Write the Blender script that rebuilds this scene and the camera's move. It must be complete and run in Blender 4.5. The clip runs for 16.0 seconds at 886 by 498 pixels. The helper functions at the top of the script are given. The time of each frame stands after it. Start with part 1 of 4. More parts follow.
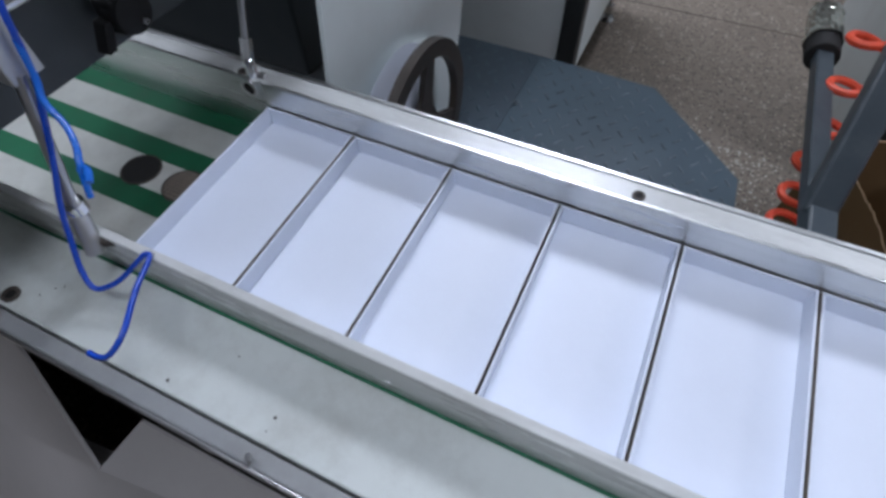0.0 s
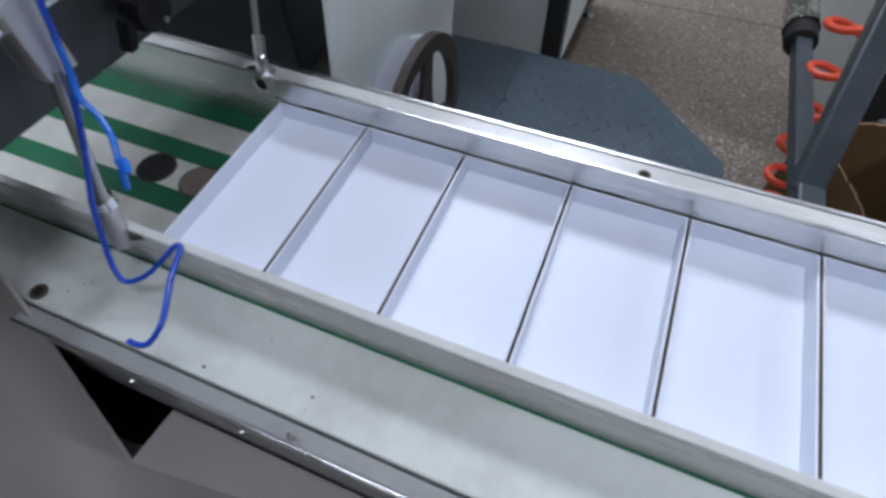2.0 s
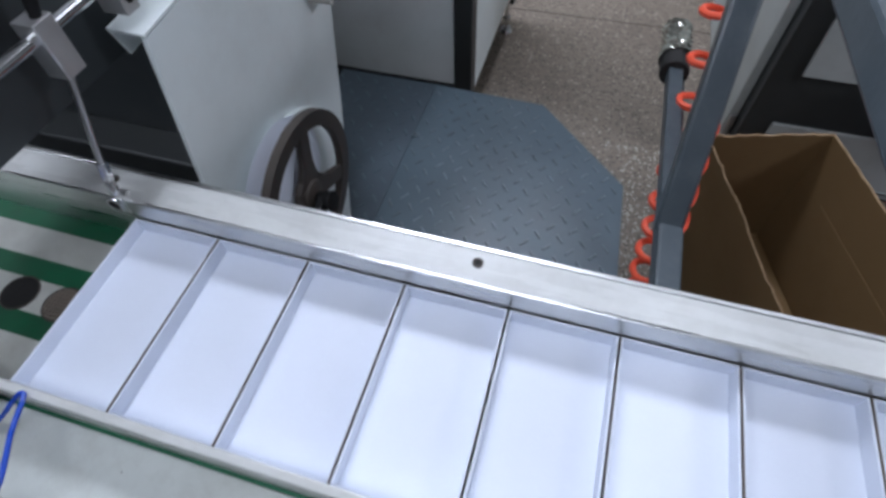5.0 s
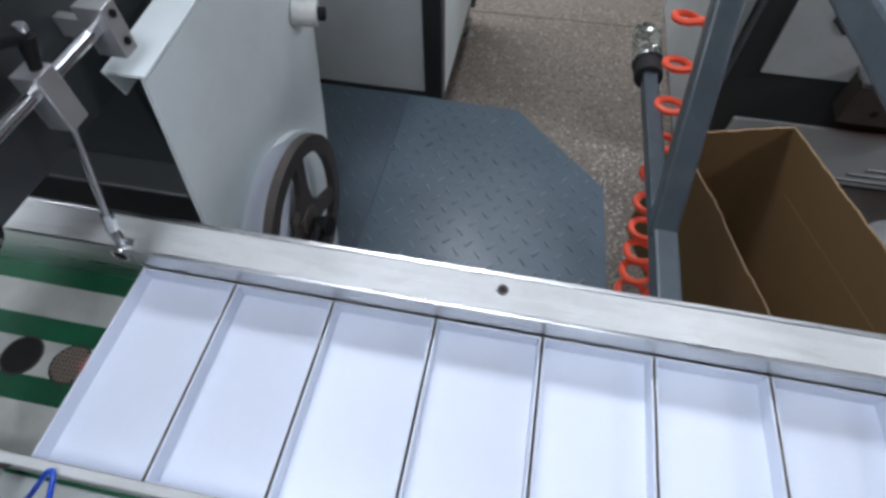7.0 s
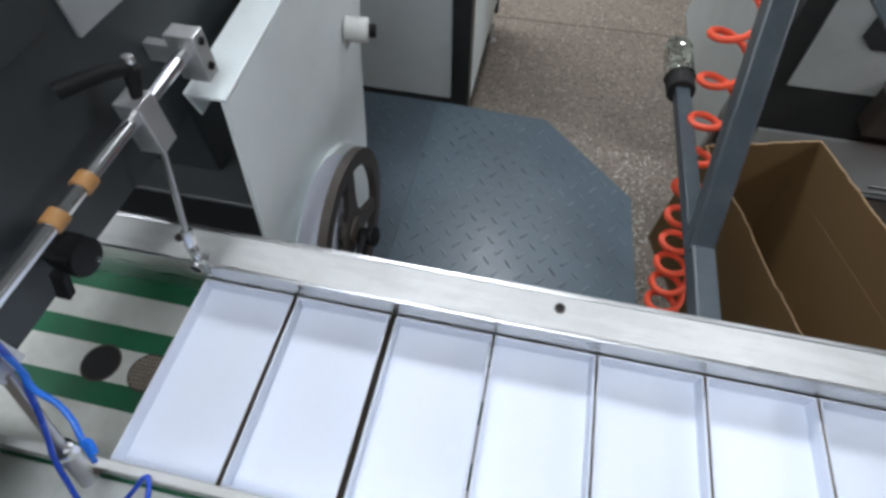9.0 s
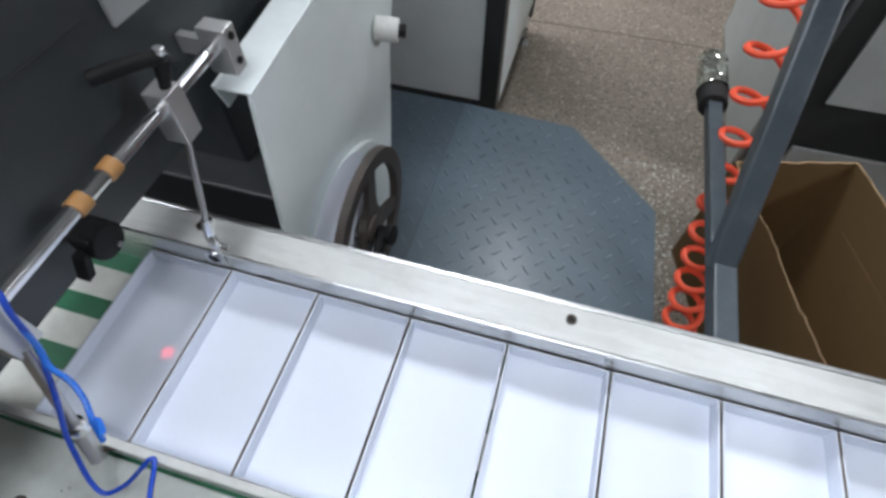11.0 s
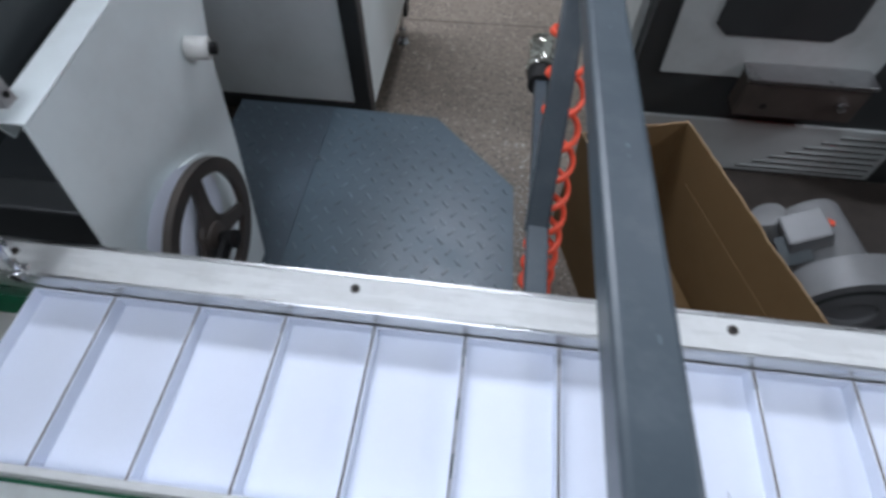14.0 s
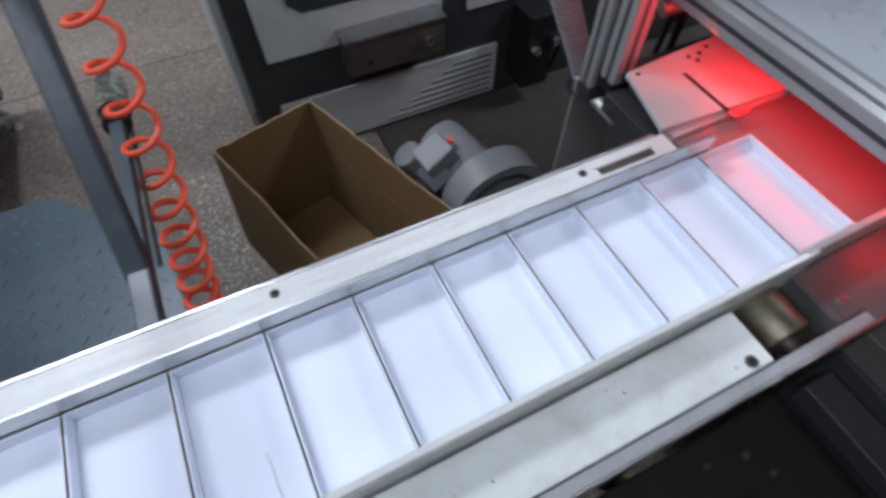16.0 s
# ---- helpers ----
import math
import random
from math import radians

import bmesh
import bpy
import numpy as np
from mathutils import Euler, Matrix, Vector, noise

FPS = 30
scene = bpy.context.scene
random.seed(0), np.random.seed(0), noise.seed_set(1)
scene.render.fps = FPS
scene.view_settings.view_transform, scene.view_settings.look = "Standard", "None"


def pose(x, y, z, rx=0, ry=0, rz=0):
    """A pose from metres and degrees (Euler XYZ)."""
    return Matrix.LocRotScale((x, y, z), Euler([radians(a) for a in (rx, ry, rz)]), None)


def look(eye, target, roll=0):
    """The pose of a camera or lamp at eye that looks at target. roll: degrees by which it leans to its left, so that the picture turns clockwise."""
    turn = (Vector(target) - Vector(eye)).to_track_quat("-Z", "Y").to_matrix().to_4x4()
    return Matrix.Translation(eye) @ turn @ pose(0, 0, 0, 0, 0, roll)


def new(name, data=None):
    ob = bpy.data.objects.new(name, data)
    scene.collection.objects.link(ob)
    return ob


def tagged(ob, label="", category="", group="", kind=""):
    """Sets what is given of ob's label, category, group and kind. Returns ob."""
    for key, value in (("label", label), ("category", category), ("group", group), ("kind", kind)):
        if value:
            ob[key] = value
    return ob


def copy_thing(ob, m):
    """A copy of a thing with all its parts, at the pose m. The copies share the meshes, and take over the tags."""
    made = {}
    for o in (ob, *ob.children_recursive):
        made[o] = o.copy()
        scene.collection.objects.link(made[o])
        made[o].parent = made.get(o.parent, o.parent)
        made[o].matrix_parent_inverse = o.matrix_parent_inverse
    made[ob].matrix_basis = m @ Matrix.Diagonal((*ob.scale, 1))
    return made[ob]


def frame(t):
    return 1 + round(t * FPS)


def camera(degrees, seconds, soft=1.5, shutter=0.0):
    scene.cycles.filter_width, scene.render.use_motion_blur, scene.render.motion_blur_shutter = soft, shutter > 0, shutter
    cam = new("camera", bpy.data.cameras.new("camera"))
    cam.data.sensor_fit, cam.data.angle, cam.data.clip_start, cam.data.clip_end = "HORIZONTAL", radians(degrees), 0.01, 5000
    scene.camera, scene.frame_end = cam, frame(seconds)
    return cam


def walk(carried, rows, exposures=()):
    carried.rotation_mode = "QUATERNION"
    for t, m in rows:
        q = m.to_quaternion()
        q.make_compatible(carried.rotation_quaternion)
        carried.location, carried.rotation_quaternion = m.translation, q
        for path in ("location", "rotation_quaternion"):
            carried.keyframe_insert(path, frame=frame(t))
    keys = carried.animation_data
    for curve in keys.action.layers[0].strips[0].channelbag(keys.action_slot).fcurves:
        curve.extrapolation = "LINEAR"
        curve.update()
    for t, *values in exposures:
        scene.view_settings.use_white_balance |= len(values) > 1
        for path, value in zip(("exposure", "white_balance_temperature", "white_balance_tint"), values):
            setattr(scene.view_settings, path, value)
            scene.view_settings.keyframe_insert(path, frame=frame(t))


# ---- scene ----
cam = camera(80.0, 16.0, soft=3.2, shutter=0.5)
PATH = [
    (0, (0.361, -0.318, 1.275), (-0.153, 0.705, -0.364), -1.7),
    (0.5, (0.361, -0.322, 1.273), (-0.149, 0.707, -0.364), -1.7),
    (1, (0.369, -0.323, 1.273), (-0.133, 0.708, -0.366), -1.7),
    (1.5, (0.372, -0.334, 1.272), (-0.115, 0.706, -0.366), -1.8),
    (2, (0.342, -0.352, 1.28), (-0.12, 0.698, -0.358), -1.5),
    (2.5, (0.316, -0.374, 1.313), (-0.127, 0.68, -0.328), -1.1),
    (3, (0.36, -0.378, 1.35), (-0.072, 0.676, -0.294), -1.2),
    (3.5, (0.434, -0.31, 1.365), (0.021, 0.742, -0.284), -1.7),
    (4, (0.461, -0.279, 1.368), (0.067, 0.778, -0.283), -1.8),
    (6.3, (0.391, -0.226, 1.382), (0.127, 0.873, -0.269), -2.0),
    (6.5, (0.381, -0.232, 1.389), (0.165, 0.868, -0.267), -0.1),
    (7, (0.373, -0.236, 1.389), (0.161, 0.864, -0.268), 0.0),
    (7.5, (0.363, -0.243, 1.393), (0.157, 0.859, -0.264), 0.4),
    (8, (0.356, -0.245, 1.398), (0.151, 0.854, -0.26), 0.5),
    (8.5, (0.342, -0.244, 1.407), (0.133, 0.852, -0.252), 0.6),
    (9, (0.31, -0.242, 1.42), (0.083, 0.848, -0.241), 0.3),
    (11.5, (0.325, -0.233, 1.424), (0.005, 0.832, -0.238), -0.2),
    (12, (0.353, -0.219, 1.433), (0.027, 0.84, -0.232), -0.7),
    (12.5, (0.383, -0.218, 1.449), (0.058, 0.842, -0.215), -0.8),
    (13, (0.441, -0.225, 1.467), (0.136, 0.844, -0.196), -0.9),
    (13.5, (0.481, -0.238, 1.481), (0.24, 0.848, -0.181), -0.7),
    (14, (0.537, -0.259, 1.474), (0.391, 0.845, -0.188), -0.4),
    (14.5, (0.621, -0.284, 1.467), (0.611, 0.832, -0.192), -0.9),
    (15, (0.731, -0.31, 1.466), (0.958, 0.784, -0.193), -0.4),
    (15.2, (0.781, -0.295, 1.457), (1.085, 0.784, -0.199), -0.4),
    (15.5, (0.828, -0.296, 1.462), (1.22, 0.759, -0.192), 0.7),
    (16, (0.884, -0.326, 1.463), (1.403, 0.681, -0.185), 1.1),
]
EXPOSURE = [(0, -0.40, 5850, 17), (1.5, -0.41, 5850, 17), (2.5, -0.18, 6000, 16), (3, -0.18, 6000, 16), (4, -0.20, 5850, 17), (7, -0.09, 6000, 15), (8, -0.06, 6050, 14), (9, 0.07, 6250, 13), (12.5, 0.13, 6300, 13), (13.5, 0.02, 6150, 14), (14.5, -0.25, 5800, 16), (16, -0.20, 5900, 16)]
walk(cam, [(t, look(eye, target, roll)) for t, eye, target, roll in PATH], EXPOSURE)

# ---- world and lights ----
world = bpy.data.worlds.new("hall_world")
scene.world = world
world.use_nodes = True
world.node_tree.nodes["Background"].inputs[0].default_value = (0.75, 0.85, 1.0, 1)
world.node_tree.nodes["Background"].inputs[1].default_value = 0.01

# place and power of each unseen fluorescent fitting; those at x 2.0 are weak, and the last is added to brighten faces
# turned to +x
LAMP_ROWS = [(-1.8, 2.1, 30.0), (-0.2, 2.1, 80.0), (2.0, 2.1, 9.0), (-1.5, -0.8, 34.0), (0.2, -0.8, 22.0), (4.4, 0.2, 80.0)]
LAMP_Z = 3.16
RED_POWER = 1.1


def area_lamp(name, m, sx, sy, power, colour):
    data = bpy.data.lights.new(name, "AREA")
    data.shape, data.size, data.size_y, data.energy, data.color = "RECTANGLE", sx, sy, power, colour
    ob = new(name, data)
    ob.matrix_world = m
    return ob


for lx, ly, watts in LAMP_ROWS:
    area_lamp("tube_light", pose(lx, ly, LAMP_Z - 0.03), 1.2, 0.66, watts, (0.93, 0.97, 1.0))
area_lamp("red_strip_light", pose(1.672, -0.05, 0.976, 0, -6, 0), 0.05, 0.40, RED_POWER, (1.0, 0.008, 0.01))
# extra red lamp, added only to redden the upright's near face
area_lamp("red_strip_light", pose(1.60, 0.13, 0.984, 90, 0, 0), 0.06, 0.012, 0.3, (1.0, 0.008, 0.01))
laser = bpy.data.lights.new("sensor_beam", "SPOT")
laser.energy, laser.color, laser.spot_size, laser.spot_blend, laser.shadow_soft_size = 0.5, (1.0, 0.04, 0.07), radians(9.0), 0.9, 0.002
laser_ob = new("sensor_beam", laser)
laser_ob.matrix_world = look((-0.042, -0.107, 1.006), (-0.027, -0.105, 0.892))


# ---- materials ----
def links(mat):
    return mat.node_tree.nodes, mat.node_tree.links


def material(name, colour, rough=0.5, metal=0.0, vary=0.12, scale=9.0, bump=0.0, bump_scale=120.0, spec=0.5, stretch=(1, 1, 1), dirt=None, dirt_scale=2.2, dirt_amount=0.35, coat=0.0, random_tone=0.0):
    """Principled surface with tone variation at two scales, stains and fine relief."""
    mat = bpy.data.materials.new(name)
    mat.use_nodes = True
    nodes, link = links(mat)
    bsdf = nodes["Principled BSDF"]
    bsdf.inputs["Roughness"].default_value = rough
    bsdf.inputs["Metallic"].default_value = metal
    bsdf.inputs["Specular IOR Level"].default_value = spec
    bsdf.inputs["Coat Weight"].default_value = coat
    coords = nodes.new("ShaderNodeTexCoord")
    mapping = nodes.new("ShaderNodeMapping")
    mapping.inputs["Scale"].default_value = stretch
    link.new(coords.outputs["Object"], mapping.inputs["Vector"])
    big = nodes.new("ShaderNodeTexNoise")
    big.inputs["Scale"].default_value, big.inputs["Detail"].default_value, big.inputs["Roughness"].default_value = scale, 6.0, 0.65
    link.new(mapping.outputs["Vector"], big.inputs["Vector"])
    ramp = nodes.new("ShaderNodeMapRange")
    ramp.inputs["From Min"].default_value, ramp.inputs["From Max"].default_value = 0.3, 0.7
    ramp.inputs["To Min"].default_value, ramp.inputs["To Max"].default_value = 1 - vary, 1 + vary * 0.6
    link.new(big.outputs["Fac"], ramp.inputs["Value"])
    mul = nodes.new("ShaderNodeMix")
    mul.data_type, mul.blend_type = "RGBA", "MULTIPLY"
    mul.inputs[0].default_value = 1.0
    mul.inputs[6].default_value = (*colour, 1)
    link.new(ramp.outputs["Result"], mul.inputs[7])
    out = mul.outputs[2]
    if random_tone:
        info = nodes.new("ShaderNodeObjectInfo")
        span = nodes.new("ShaderNodeMapRange")
        span.inputs["To Min"].default_value, span.inputs["To Max"].default_value = 1 - random_tone, 1.0
        link.new(info.outputs["Random"], span.inputs["Value"])
        tone = nodes.new("ShaderNodeMix")
        tone.data_type, tone.blend_type = "RGBA", "MULTIPLY"
        tone.inputs[0].default_value = 1.0
        link.new(out, tone.inputs[6])
        link.new(span.outputs["Result"], tone.inputs[7])
        out = tone.outputs[2]
    if dirt:
        spots = nodes.new("ShaderNodeTexNoise")
        spots.inputs["Scale"].default_value, spots.inputs["Detail"].default_value, spots.inputs["Roughness"].default_value = dirt_scale, 8.0, 0.75
        link.new(coords.outputs["Object"], spots.inputs["Vector"])
        cut = nodes.new("ShaderNodeMapRange")
        cut.inputs["From Min"].default_value, cut.inputs["From Max"].default_value = 0.48, 0.72
        cut.inputs["To Max"].default_value = dirt_amount
        link.new(spots.outputs["Fac"], cut.inputs["Value"])
        soil = nodes.new("ShaderNodeMix")
        soil.data_type = "RGBA"
        soil.inputs[7].default_value = (*dirt, 1)
        link.new(cut.outputs["Result"], soil.inputs[0])
        link.new(out, soil.inputs[6])
        out = soil.outputs[2]
    link.new(out, bsdf.inputs["Base Color"])
    worn = nodes.new("ShaderNodeMapRange")
    worn.inputs["From Min"].default_value, worn.inputs["From Max"].default_value = 0.3, 0.7
    worn.inputs["To Min"].default_value, worn.inputs["To Max"].default_value = max(0.03, rough - 0.08), min(1, rough + 0.1)
    link.new(big.outputs["Fac"], worn.inputs["Value"])
    link.new(worn.outputs["Result"], bsdf.inputs["Roughness"])
    if bump:
        fine = nodes.new("ShaderNodeTexNoise")
        fine.inputs["Scale"].default_value, fine.inputs["Detail"].default_value = bump_scale, 4.0
        link.new(mapping.outputs["Vector"], fine.inputs["Vector"])
        relief = nodes.new("ShaderNodeBump")
        relief.inputs["Strength"].default_value, relief.inputs["Distance"].default_value = bump, 0.002
        link.new(fine.outputs["Fac"], relief.inputs["Height"])
        link.new(relief.outputs["Normal"], bsdf.inputs["Normal"])
    return mat


def emitter(name, colour, strength):
    mat = bpy.data.materials.new(name)
    mat.use_nodes = True
    bsdf = mat.node_tree.nodes["Principled BSDF"]
    bsdf.inputs["Base Color"].default_value = (*colour, 1)
    bsdf.inputs["Emission Color"].default_value = (*colour, 1)
    bsdf.inputs["Emission Strength"].default_value = strength
    return mat


def terrazzo():
    """Ground-down pebble concrete: pale and dark chips in a brown-grey binder."""
    mat = material("terrazzo", (0.245, 0.205, 0.165), rough=0.45, vary=0.25, scale=2.5, bump=0.15, bump_scale=90, dirt=(0.145, 0.118, 0.092), dirt_scale=1.6, dirt_amount=0.55)
    nodes, link = links(mat)
    bsdf = nodes["Principled BSDF"]
    base = bsdf.inputs["Base Color"].links[0].from_socket
    coords = nodes.new("ShaderNodeTexCoord")
    cells = nodes.new("ShaderNodeTexVoronoi")
    cells.inputs["Scale"].default_value = 92
    link.new(coords.outputs["Object"], cells.inputs["Vector"])
    chip = nodes.new("ShaderNodeMapRange")
    chip.inputs["From Min"].default_value, chip.inputs["From Max"].default_value = 0.46, 0.36
    link.new(cells.outputs["Distance"], chip.inputs["Value"])
    tone = nodes.new("ShaderNodeSeparateColor")
    link.new(cells.outputs["Color"], tone.inputs["Color"])
    ramp = nodes.new("ShaderNodeValToRGB")
    ramp.color_ramp.elements[0].color = (0.06, 0.05, 0.042, 1)
    ramp.color_ramp.elements[1].color = (0.52, 0.46, 0.38, 1)
    mid = ramp.color_ramp.elements.new(0.55)
    mid.color = (0.185, 0.150, 0.116, 1)
    high = ramp.color_ramp.elements.new(0.82)
    high.color = (0.31, 0.255, 0.195, 1)
    link.new(tone.outputs["Red"], ramp.inputs["Fac"])
    mix = nodes.new("ShaderNodeMix")
    mix.data_type = "RGBA"
    link.new(chip.outputs["Result"], mix.inputs[0])
    link.new(base, mix.inputs[6])
    link.new(ramp.outputs["Color"], mix.inputs[7])
    link.new(mix.outputs[2], bsdf.inputs["Base Color"])
    return mat


